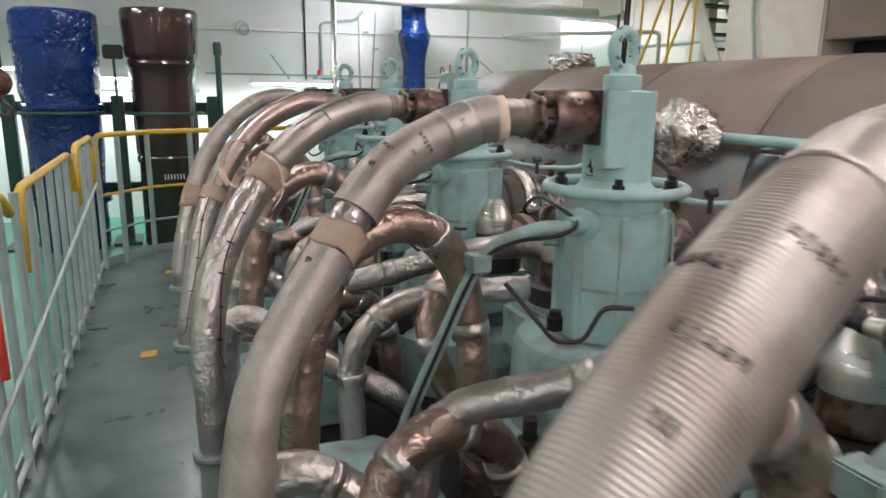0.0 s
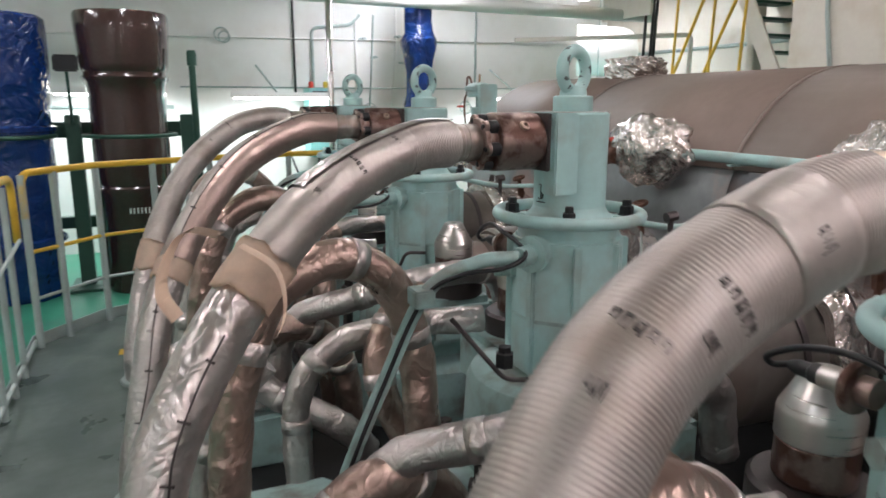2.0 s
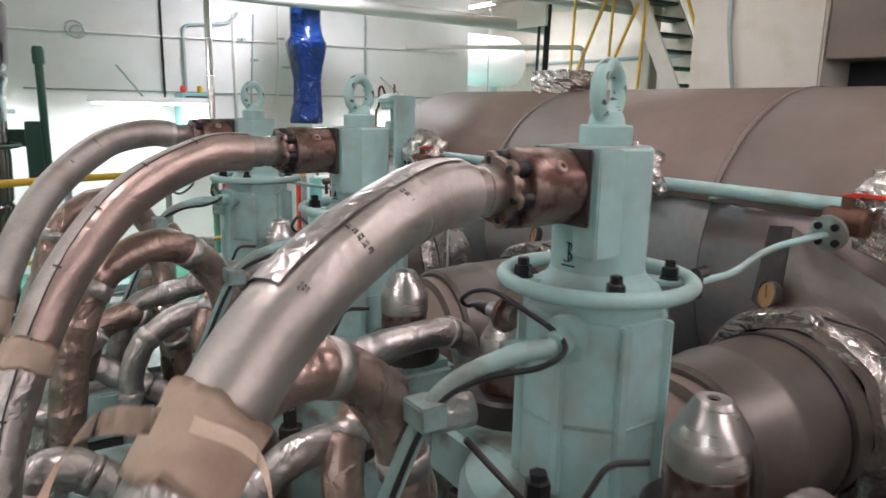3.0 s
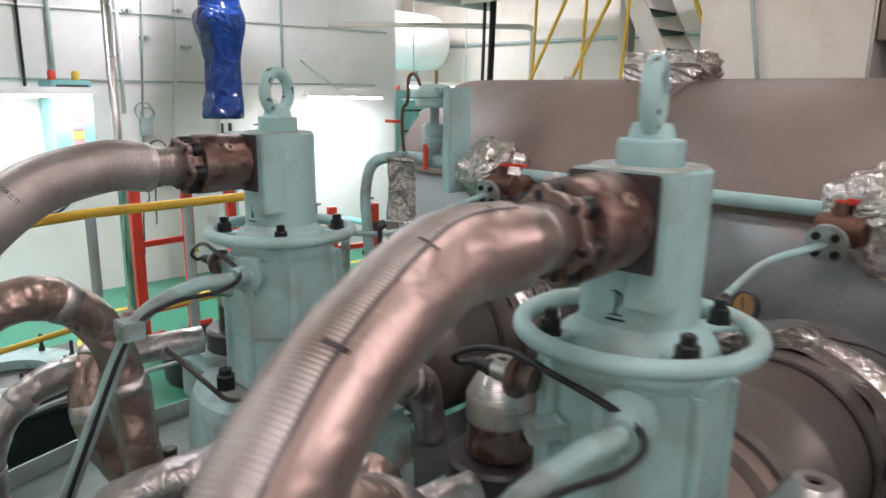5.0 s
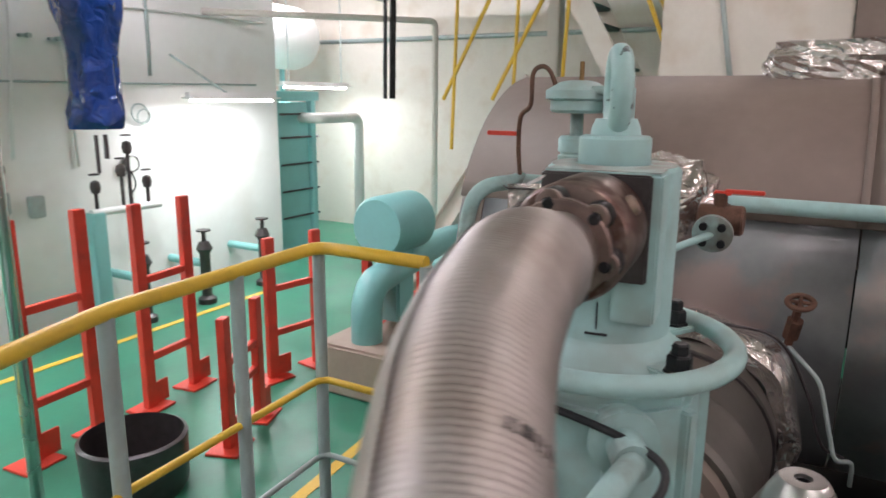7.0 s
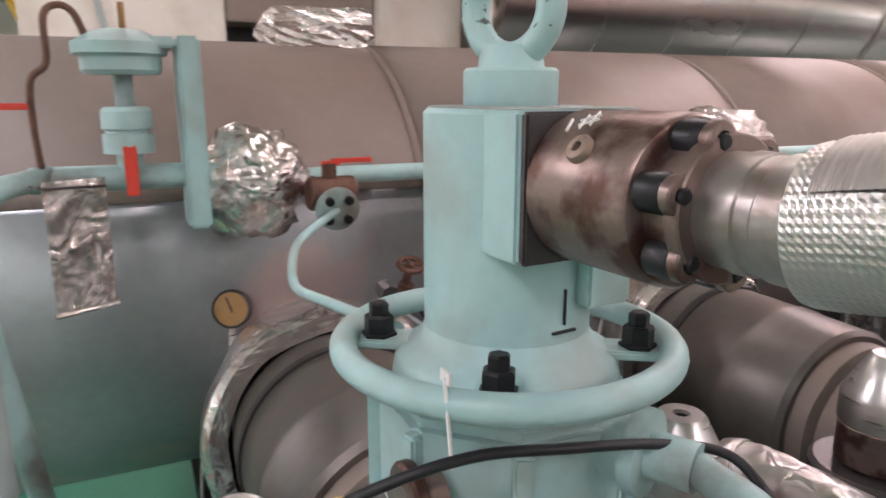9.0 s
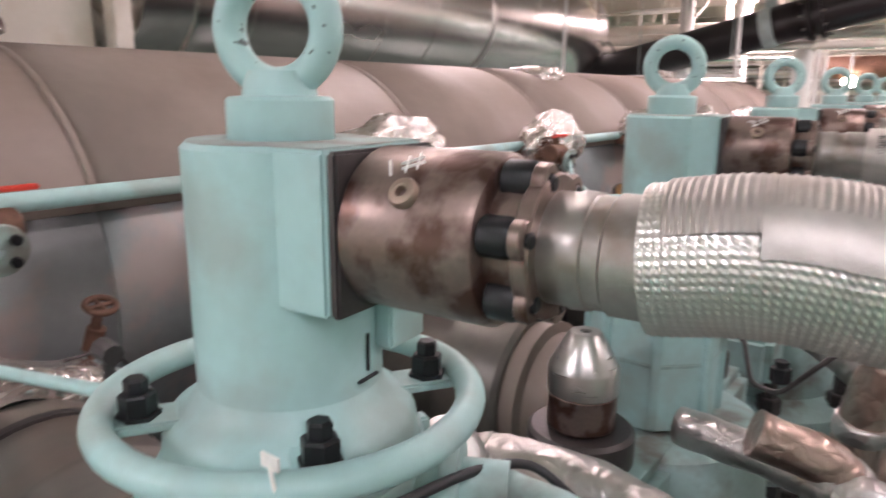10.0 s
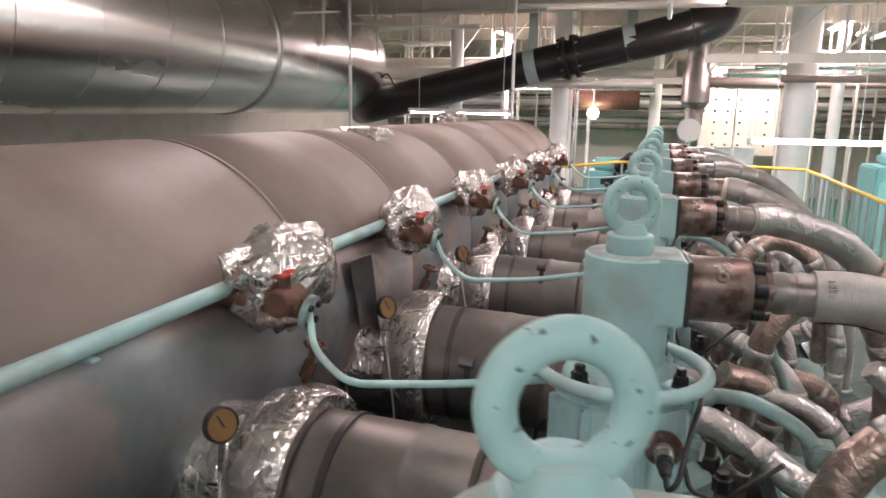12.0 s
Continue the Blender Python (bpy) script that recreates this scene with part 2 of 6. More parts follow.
def lathe(profile, seg=32, m=None, flat=False, jitter=0.0):
    """Turned solid round z from (radius, height) pairs."""
    bm = bmesh.new()
    rings = []
    for r, z in profile:
        if r < 1e-5:
            rings.append([bm.verts.new((0, 0, z))])
        else:
            ring = []
            for i in range(seg):
                a = 2 * math.pi * i / seg
                rr = r
                if jitter:
                    rr += jitter * noise.noise(Vector((math.cos(a) * 2.2, math.sin(a) * 2.2, z * 5)))
                ring.append(bm.verts.new((rr * math.cos(a), rr * math.sin(a), z)))
            rings.append(ring)
    for a, b in zip(rings, rings[1:]):
        if len(a) == 1 and len(b) == 1:
            continue
        for i in range(seg):
            j = (i + 1) % seg
            if len(a) == 1:
                f = bm.faces.new((a[0], b[j], b[i]))
            elif len(b) == 1:
                f = bm.faces.new((a[i], a[j], b[0]))
            else:
                f = bm.faces.new((a[i], a[j], b[j], b[i]))
            f.smooth = not flat
    bmesh.ops.recalc_face_normals(bm, faces=bm.faces[:])
    for e in bm.edges:
        if len(e.link_faces) == 2 and e.calc_face_angle(0) > 0.6:
            e.smooth = False
    if m is not None:
        bmesh.ops.transform(bm, matrix=m, verts=bm.verts[:])
    return bm


def along(p, q):
    """Matrix that takes z to the way from p to q, at p."""
    p, q = Vector(p), Vector(q)
    return Matrix.Translation(p) @ (q - p).to_track_quat("Z", "Y").to_matrix().to_4x4()


def rod(p, q, r, seg=12, bev=0.0):
    l = (Vector(q) - Vector(p)).length
    return lathe([(0, 0), (r - bev, 0), (r, bev), (r, l - bev), (r - bev, l), (0, l)], seg, along(p, q))


def spline(pts, n):
    """Points along a smooth curve through pts, n to each stretch."""
    P = [Vector(p) for p in pts]
    P = [2 * P[0] - P[1]] + P + [2 * P[-1] - P[-2]]
    out = []
    for i in range(1, len(P) - 2):
        a, b, c, d = P[i - 1:i + 3]
        for k in range(n):
            t = k / n
            out.append(0.5 * (2 * b + (c - a) * t + (2 * a - 5 * b + 4 * c - d) * t * t + (3 * b - a - 3 * c + d) * t ** 3))
    out.append(P[-2])
    return out


def resample(pts, step):
    d = [0.0]
    for a, b in zip(pts, pts[1:]):
        d.append(d[-1] + (b - a).length)
    n = max(2, int(d[-1] / step))
    out, j = [], 0
    for i in range(n + 1):
        s = d[-1] * i / n
        while j < len(d) - 2 and d[j + 1] < s:
            j += 1
        f = (s - d[j]) / max(1e-9, d[j + 1] - d[j])
        out.append(pts[j].lerp(pts[j + 1], f))
    return out


def tube(pts, r, seg=16, wob=0.0, rib=0.0, closed=False, cap=True, ws=9.0, arc=None):
    """Round bar swept along a line of points. wob: dents; rib: depth of ribs, one for every second ring."""
    bm = bmesh.new()
    rings = []
    n = len(pts)
    up = None
    for i, p in enumerate(pts):
        if closed:
            t = pts[(i + 1) % n] - pts[i - 1]
        else:
            t = pts[min(i + 1, n - 1)] - pts[max(i - 1, 0)]
        t = t.normalized()
        if up is None:
            up = t.orthogonal().normalized()
        up = (up - t * up.dot(t)).normalized()
        side = t.cross(up)
        ring = []
        for k in range(seg):
            a = 2 * math.pi * k / seg
            d = up * math.cos(a) + side * math.sin(a)
            rr = r
            if rib:
                rr += rib * (0, 1, 0, -1)[i % 4]
            if wob:
                q = (p + d * r) * ws
                rr += wob * noise.noise(q) + 0.5 * wob * noise.noise(q * 2.7)
            ring.append(bm.verts.new(p + d * rr))
        rings.append(ring)
    for i in range(n if closed else n - 1):
        a, b = rings[i], rings[(i + 1) % n]
        for k in range(seg):
            j = (k + 1) % seg
            f = bm.faces.new((a[k], a[j], b[j], b[k]))
            f.smooth = True
    if cap and not closed:
        bm.faces.new(rings[0][::-1])
        bm.faces.new(rings[-1])
    return bm


def arc_pipe(pts, r, seg=12, n=8, wob=0.0):
    return tube(spline(pts, n), r, seg, wob)


def bent(pts, r, bend=0.12, seg=12):
    """Pipe of straight runs with rounded elbows."""
    P = [Vector(p) for p in pts]
    out = [P[0]]
    for a, b, c in zip(P, P[1:], P[2:]):
        k = min(bend, (a - b).length * 0.45, (c - b).length * 0.45)
        s, e = b + (a - b).normalized() * k, b + (c - b).normalized() * k
        for i in range(7):
            t = i / 6
            out.append(s * (1 - t) ** 2 + b * 2 * t * (1 - t) + e * t * t)
    out.append(P[-1])
    return tube(out, r, seg)


def join(*bms):
    me = bpy.data.meshes.new("tmp")
    a = bms[0]
    for b in bms[1:]:
        b.to_mesh(me)
        a.from_mesh(me)
        b.free()
        me.clear_geometry()
    bpy.data.meshes.remove(me)
    return a


def torus(R, r, m=None, seg=48, side=14):
    pts = [Vector((R * math.cos(2 * math.pi * i / seg), R * math.sin(2 * math.pi * i / seg), 0)) for i in range(seg)]
    bm = tube(pts, r, side, closed=True)
    if m is not None:
        bmesh.ops.transform(bm, matrix=m, verts=bm.verts[:])
    return bm


def prism(poly, z0, z1, bev=0.0):
    bm = bmesh.new()
    lo = [bm.verts.new((x, y, z0)) for x, y in poly]
    hi = [bm.verts.new((x, y, z1)) for x, y in poly]
    bm.faces.new(lo[::-1])
    bm.faces.new(hi)
    for i in range(len(poly)):
        j = (i + 1) % len(poly)
        bm.faces.new((lo[i], lo[j], hi[j], hi[i]))
    bmesh.ops.recalc_face_normals(bm, faces=bm.faces[:])
    if bev:
        bmesh.ops.bevel(bm, geom=bm.edges[:], offset=bev, segments=2, affect="EDGES", clamp_overlap=True)
    return bm


def text_part(body, size, material, parent, m, name="number", depth=0.001, thin=0.0):
    cu = bpy.data.curves.new(name, "FONT")
    cu.body, cu.size, cu.extrude, cu.align_x, cu.align_y = body, size, depth, "CENTER", "CENTER"
    cu.offset = -thin
    tmp = bpy.data.objects.new("tmp_text", cu)
    scene.collection.objects.link(tmp)
    me = bpy.data.meshes.new_from_object(tmp.evaluated_get(bpy.context.evaluated_depsgraph_get()))
    bpy.data.objects.remove(tmp)
    me.name = name
    me.materials.clear()
    me.materials.append(material)
    ob = new(name, me)
    ob.parent = parent
    ob.matrix_local = m
    return ob


def structure(name, bm, material, label, category):
    return tagged(part(name, bm, material), label, category, kind="structure")

# ---------------- setting ----------------
PITCH, ROWX, Y1 = 1.28, 1.84, 6.52
LOW = -0.5            # lower deck level beyond the gallery
WALL_Y, SIDE_X, BACK_Y, LEFT_X = 12.0, 9.6, -14.0, -4.2

structure("ground", box(LEFT_X - 0.2, SIDE_X + 0.2, BACK_Y - 0.2, 15.2, LOW - 0.12, LOW), GREEN_FLOOR, "glossy green painted steel deck", "floor")
deck_poly = [(-0.10, -3.2), (0.62, -3.2), (0.62, 6.86), (2.45, 6.86), (2.45, 7.70), (1.65, 7.66), (1.0, 7.45), (0.62, 7.28), (0.26, 7.12), (-0.10, 6.68)]
structure("floor", prism(deck_poly, -0.05, 0.0), DECK, "worn grey-green steel gallery plate around the engine top", "gallery floor")
edge = [(-0.11, -3.2), (-0.11, 6.69), (0.25, 7.14), (0.61, 7.30), (1.0, 7.47), (1.65, 7.68), (2.45, 7.71)]
for a, b in zip(edge, edge[1:]):
    d = (Vector((b[0], b[1], 0)) - Vector((a[0], a[1], 0)))
    m = Matrix.Translation((a[0], a[1], 0)) @ Matrix.Rotation(math.atan2(d.y, d.x), 4, "Z")
    structure("trim", box(0, d.length, -0.004, 0.004, -0.06, 0.07, m=m), RAILP, "painted steel toe plate along the gallery edge", "toe plate")
# Shade between the pipes is put into this slab's near-black colour.
structure("floor_1", box(0.63, 5.0, -8.0, 6.84, -0.06, -0.02), BLACK_BOX, "engine top below the pipes, coloured near-black for shade", "engine top")
# Added plate: hides green deck so duct and receiver reflect less green.
structure("floor_2", box(4.75, 9.4, -9.0, 4.2, LOW + 0.004, LOW + 0.03), DECK, "grey plate added beside the receiver to cut green bounce", "walkway")
structure("wall_north", box(LEFT_X, 6.95, WALL_Y, WALL_Y + 0.2, LOW, CEIL), WALL, "white painted steel bulkhead with rust streaks", "wall")
structure("wall_recess", box(6.95, 7.15, WALL_Y + 0.2, 15.0, LOW, CEIL), WALL, "white painted return of the bulkhead", "wall")
structure("wall_recess_back", box(7.15, SIDE_X, 14.9, 15.1, LOW, CEIL), WALL, "white painted bulkhead in the recess", "wall")
structure("wall_east", box(SIDE_X, SIDE_X + 0.2, BACK_Y, 15.0, LOW, CEIL + 0.6), CREAM, "cream painted steel side bulkhead", "wall")
structure("wall_west", box(LEFT_X - 0.2, LEFT_X, BACK_Y, 15.0, LOW, CEIL + 0.6), WALL, "white painted steel side bulkhead", "wall")
structure("wall_south", box(LEFT_X, SIDE_X, BACK_Y - 0.2, BACK_Y, LOW, CEIL + 0.6), CREAM, "cream painted bulkhead at the far end", "wall")
ceil_bm = [box(LEFT_X, SIDE_X, BACK_Y, 15.0, CEIL, CEIL + 0.12)]
for i in range(11):
    y = 11.2 - i * 2.3
    ceil_bm.append(box(LEFT_X, SIDE_X, y - 0.006, y + 0.006, CEIL - 0.38, CEIL))
    ceil_bm.append(box(LEFT_X, SIDE_X, y - 0.08, y + 0.08, CEIL - 0.40, CEIL - 0.38))
for x in (-2.6, -0.6, 1.4, 3.4, 5.4, 7.4):
    ceil_bm.append(box(x - 0.005, x + 0.005, BACK_Y, 15, CEIL - 0.16, CEIL))
structure("ceiling", join(*ceil_bm), CREAM, "cream painted deckhead with welded stiffeners and girders", "ceiling")

# ---------------- exhaust valve units ----------------
TILT_Z = radians(5)


def unit_axis(y):
    return Vector((ROWX, y, 0))


def exhaust_valve():
    e = thing("exhaust_valve", "teal painted exhaust valve with lifting eye and browned steel actuator", "exhaust valve", group="row of exhaust valves")
    up = join(lathe([(0, 1.085), (0.111, 1.085), (0.111, 1.408), (0.105, 1.414), (0, 1.414)], 40),
              box(-0.137, -0.04, -0.08, 0.085, 1.246, 1.4135, 0.004, Matrix.Rotation(TILT_Z, 4, "Z")), box(-0.1300, 0.036, -0.099, -0.03, 1.176, 1.4125, 0.004, Matrix.Rotation(TILT_Z, 4, "Z")))
    part("upper_body", up, TEAL, e)
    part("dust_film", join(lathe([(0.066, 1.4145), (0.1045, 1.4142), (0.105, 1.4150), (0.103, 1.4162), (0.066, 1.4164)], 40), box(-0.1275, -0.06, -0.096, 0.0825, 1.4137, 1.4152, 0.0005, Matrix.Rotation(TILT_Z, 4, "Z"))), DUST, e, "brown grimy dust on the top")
    part("skirt", lathe([(0.110, 1.134), (0.114, 1.122), (0.124, 1.108), (0.144, 1.096), (0.152, 1.082), (0.158, 1.045), (0, 1.045)], 40), TEAL, e)
    octo = []
    for i in range(8):
        a = radians(22.5 + 45 * i)
        octo.append((0.178 * math.cos(a), 0.178 * math.sin(a)))
    lower = prism(octo, 0.60, 1.046, 0.012)
    part("lower_body", lower, TEAL, e)
    part("body_seam", prism([(x * 1.022, y * 1.022) for x, y in octo], 0.782, 0.794, 0.003), TEAL_D, e, "stained joint line round the lower body")
    part("body_rib", join(*[box(-0.012, 0.012, -0.19, -0.155, 0.62, 1.03, 0.004, Matrix.Rotation(radians(45 * k + 22.5), 4, "Z")) for k in range(8)]), TEAL, e)
    part("guard_ring", torus(0.220, 0.0185, pose(0, 0, 1.104), 56, 14), TEAL, e, "round teal guard pipe")
    for k in range(4):
        a = radians(58 + 90 * k)
        m = Matrix.Rotation(a, 4, "Z")
        part("lug", box(0.13, 0.215, -0.028, 0.028, 1.090, 1.102, 0.003, m), TEAL, e)
        bolt = join(lathe([(0, 0), (0.025, 0), (0.025, 0.005), (0.021, 0.005), (0.021, 0.027), (0.018, 0.03), (0.014, 0.03), (0.014, 0.045), (0.011, 0.048), (0, 0.048)], 6, m @ pose(0.176, 0, 1.102), flat=True))
        part("bolt", bolt, BLACK_BOLT, e, "black hexagon nut on a stud")
    part("cap", lathe([(0, 1.414), (0.058, 1.414), (0.060, 1.417), (0.060, 1.458), (0.056, 1.462), (0.042, 1.463), (0.040, 1.476), (0.034, 1.49), (0, 1.49)], 36), TEAL, e)
    me = Matrix.Translation((0, 0, 1.535)) @ Matrix.Rotation(radians(112), 4, "Z") @ Matrix.Rotation(radians(90), 4, "Y")
    part("lifting_eye", torus(0.059, 0.0185, me, 40, 16), TEAL_CHIP, e, "cast lifting eye with chipped paint")
    M = Matrix.Rotation(TILT_Z, 4, "Z") @ Matrix.Translation((-0.158, 0, 1.331)) @ Matrix.Rotation(radians(-90), 4, "Y")
    part("actuator_plate", box(-0.084, 0.0815, -0.086, 0.0825, -0.0205, -0.008, 0.003, M), STEEL_DARK, e)
    act = part("actuator_cylinder", lathe([(0, -0.010), (0.081, -0.010), (0.084, -0.006), (0.084, 0.130), (0.080, 0.136), (0.074, 0.138), (0, 0.138)], 48, M), STEEL_BROWN, e, "browned rusty steel cylinder")
    for sx in (-1, 1):
        d = Vector((math.cos(radians(56)), math.sin(radians(56)) * sx, 0))
        c = Vector((0, 0, 0.062))
        part("port", lathe([(0.0055, -0.004), (0.0055, 0.008), (0.007, 0.009), (0.013, 0.008), (0.015, 0.005), (0.015, -0.004), (0.0055, -0.004)], 20, M @ along(c + d * 0.083, c + d)), PORT, act, "round plugged port")
    part("clamp_body", lathe([(0, 0.136), (0.061, 0.136), (0.061, 0.170), (0, 0.170)], 32, M), STEEL_BROWN, e)
    plate = part("clamp_flange", lathe([(0, 0.167), (0.066, 0.167), (0.068, 0.169), (0.068, 0.182), (0.066, 0.184), (0, 0.184)], 40, M), STEEL_BROWN, e, "scalloped steel clamp flange")
    for k in range(6):
        at = M @ Matrix.Translation((0.062 * math.cos(radians(60 * k + 15)), 0.062 * math.sin(radians(60 * k + 15)), 0))
        part("flange_lobe", lathe([(0, 0.169), (0.0170, 0.169), (0.0185, 0.1705), (0.0185, 0.180), (0.0165, 0.182), (0.010, 0.182), (0.009, 0.178), (0, 0.178)], 18, at), STEEL_BROWN, plate)
        part("clamp_nut", lathe([(0, 0.1385), (0.0165, 0.1385), (0.0195, 0.141), (0.0195, 0.165), (0.0170, 0.1695), (0, 0.1695)], 12, at), BLACK_BOLT, e, "black round nut")
        part("clamp_bolt", lathe([(0, 0.178), (0.0085, 0.178), (0.0085, 0.1835), (0.006, 0.186), (0, 0.186)], 8, at), BLACK_BOLT, e)
    part("neck", lathe([(0, 0.176), (0.052, 0.177), (0.052, 0.202), (0.054, 0.206), (0.053, 0.222), (0.051, 0.224), (0.051, 0.238), (0.054, 0.241), (0.054, 0.295), (0, 0.295)], 32, M), STEEL_NECK, e, "dull grey steel pipe neck")
    # side stub with conduit gland
    part("side_stub", lathe([(0, 0.12), (0.045, 0.12), (0.045, 0.19), (0.055, 0.192), (0.055, 0.212), (0.03, 0.214), (0.03, 0.27), (0, 0.27)], 20, Matrix.Translation((0, 0, 1.005)) @ Matrix.Rotation(radians(207), 4, "Z") @ Matrix.Rotation(radians(90), 4, "Y")), TEAL_D, e)
    part("side_nut", lathe([(0, 0.15), (0.035, 0.15), (0.035, 0.18), (0.028, 0.184), (0.028, 0.23), (0, 0.23)], 6, Matrix.Translation((0, 0, 0.93)) @ Matrix.Rotation(radians(160), 4, "Z") @ Matrix.Rotation(radians(90), 4, "Y"), flat=True), TEAL_D, e)
    return e


def fuel_valve():
    e = thing("fuel_valve", "machined aluminium conical fuel valve cap in a dark collar", "fuel valve", group="fuel valves round the covers")
    part("cap", lathe([(0.012, 0.905), (0.014, 0.921), (0.036, 0.921), (0.041, 0.916), (0.083, 0.838), (0.085, 0.83), (0.085, 0.775), (0.08, 0.77), (0, 0.77)], 36), ALU, e)
    part("socket", lathe([(0, 0.90), (0.013, 0.90), (0.013, 0.915), (0.010, 0.9155), (0.010, 0.90)], 8, flat=True), BLACK_BOLT, e)
    part("collar", lathe([(0, 0.772), (0.079, 0.772), (0.082, 0.768), (0.082, 0.69), (0.075, 0.68), (0, 0.68)], 32), STEEL_BROWN, e, "browned steel collar")
    part("seat", lathe([(0, 0.682), (0.12, 0.682), (0.13, 0.672), (0.13, 0.60), (0, 0.60)], 28), STEEL_DARK, e)
    return e


def cylinder_cover():
    e = thing("cylinder_cover", "aged teal cast cylinder cover under an exhaust valve", "cylinder cover", group="row of cylinder covers")
    part("cover", lathe([(0, 0.602), (0.26, 0.602), (0.30, 0.59), (0.315, 0.56), (0.33, 0.30), (0.40, 0.28), (0.43, 0.25), (0.43, -0.02), (0, -0.02)], 40), TEAL_D, e)
    part("valve_boss", join(box(-0.16, 0.16, -0.48, 0.50, 0.40, 0.604, 0.03)), TEAL_D, e)
    for k in range(8):
        a = radians(45 * k + 22)
        part("cover_nut", lathe([(0, 0.25), (0.045, 0.25), (0.045, 0.33), (0.04, 0.335), (0.026, 0.335), (0.026, 0.40), (0.022, 0.405), (0, 0.405)], 6, Matrix.Translation((0.385 * math.cos(a), 0.385 * math.sin(a), 0)), flat=True), STEEL_DARK, e)
    return e


def exhaust_branch():
    """Pipe from a valve to the receiver, with expansion bellows and a foil-wrapped flange."""
    e = thing("exhaust_branch", "dull clad exhaust branch with foil-wrapped flange", "exhaust pipe", group="row of exhaust branches")
    M = Matrix.Translation((0, 0, 0.55)) @ Matrix.Rotation(radians(90), 4, "Y")
    part("elbow", lathe([(0, 0.1), (0.19, 0.1), (0.20, 0.12), (0.20, 0.30), (0.23, 0.31), (0.23, 0.36), (0.20, 0.365), (0, 0.365)], 36, M), RECV, e)
    part("bellows", lathe([(0, 0.36), (0.245, 0.36), (0.258, 0.375), (0.264, 0.55), (0.268, 0.558), (0.268, 0.582), (0.265, 0.59), (0.27, 0.90), (0, 0.90)], 44, M), BRANCH, e)
    part("band", lathe([(0.266, 0.78), (0.276, 0.78), (0.276, 0.805), (0.266, 0.805)], 44, M), STEEL_DARK, e)
    part("foil_wrap", lathe([(0.27, 0.895), (0.315, 0.89), (0.33, 0.91), (0.335, 0.96), (0.33, 1.02), (0.32, 1.07), (0.29, 1.10), (0.26, 1.11), (0.26, 1.30)], 60, M, jitter=0.035), FOIL, e, "crumpled aluminium foil wrap")
    wire = spline([(0.86, -0.10, 0.90), (0.92, -0.24, 0.86), (0.96, -0.33, 0.70), (0.97, -0.38, 0.55), (1.02, -0.44, 0.50)], 6)
    part("wire", tube(wire, 0.005, 6), STEEL_DARK, e)
    return e


def crumple(r, amp, sx=1, sy=1, sz=1, seed=0, sub=4):
    bm = bmesh.new()
    bmesh.ops.create_icosphere(bm, subdivisions=sub, radius=1)
    for v in bm.verts:
        q = v.co * 2.1 + Vector((seed, seed * 2.3, 1.7))
        k = 1 + amp * noise.noise(q) + amp * 0.7 * abs(noise.noise(q * 3.1)) + amp * 0.35 * noise.noise(q * 7.3)
        v.co = Vector((v.co.x * sx, v.co.y * sy, v.co.z * sz)) * (r * k)
    return bm


def indicator_valve(k):
    """Valve on the receiver beside a unit: foil lagging, rusty body, red lever, flange and thin teal line to the unit."""
    e = thing("indicator_valve", "rusty drain valve with red lever, half wrapped in crumpled foil", "valve", group="drain valves along the receiver")
    if k == 1:
        ball = crumple(0.145, 0.26, 0.9, 1.0, 1.0, k)
        off = Vector((1.17, 0.15, 1.195))
    else:
        ball = crumple(0.165 if k == 2 else 0.145, 0.30, 0.85, 1.5, 1.05, k * 3.7)
        off = Vector((1.15, -0.22, 1.20))
    bmesh.ops.translate(ball, verts=ball.verts[:], vec=off)
    for f in ball.faces:
        f.smooth = True
    part("lagging", ball, FOIL, e, "crumpled silver foil lagging")
    body = join(rod((1.03, 0.02, 1.17), (1.03, -0.11, 1.17), 0.045, 14, 0.006), rod((1.25, -0.03, 1.17), (0.97, -0.035, 1.15), 0.034, 14, 0.005), rod((1.03, -0.04, 1.18), (1.03, -0.04, 1.25), 0.02, 10))
    part("valve_body", body, RUST, e)
    part("lever", join(box(1.018, 1.042, -0.07, -0.02, 1.244, 1.256, 0.003), box(1.02, 1.04, -0.16, -0.05, 1.25, 1.262, 0.003, Matrix.Rotation(0.0, 4, "X"))), RED, e, "red painted lever")
    fl = part("flange", lathe([(0, 0), (0.055, 0), (0.057, 0.003), (0.057, 0.018), (0.054, 0.02), (0, 0.02)], 28, along((0.955, -0.037, 1.142), (0.90, -0.038, 1.13))), TEAL_D, e)
    for i in range(4):
        a = radians(45 + 90 * i)
        mm = along((0.955, -0.037, 1.142), (0.90, -0.038, 1.13)) @ Matrix.Translation((0.036 * math.cos(a), 0.036 * math.sin(a), 0.018))
        part("flange_bolt", lathe([(0, 0), (0.012, 0), (0.012, 0.012), (0, 0.013)], 8, mm), BLACK_BOLT, fl)
    part("drain_line", bent([(0.945, -0.037, 1.139), (0.86, 0.10, 1.076), (0.74, 0.135, 1.0), (0.45, 0.07, 1.015), (0.19, 0.085, 1.07)], 0.011, 0.06, 10), TEAL, e, "thin teal bent pipe")
    part("needle_valve", join(rod((0.42, 0.02, 0.99), (0.42, 0.02, 1.06), 0.010, 8), rod((0.40, 0.02, 1.06), (0.44, 0.02, 1.065), 0.018, 8)), STEEL_DARK, e)
    return e


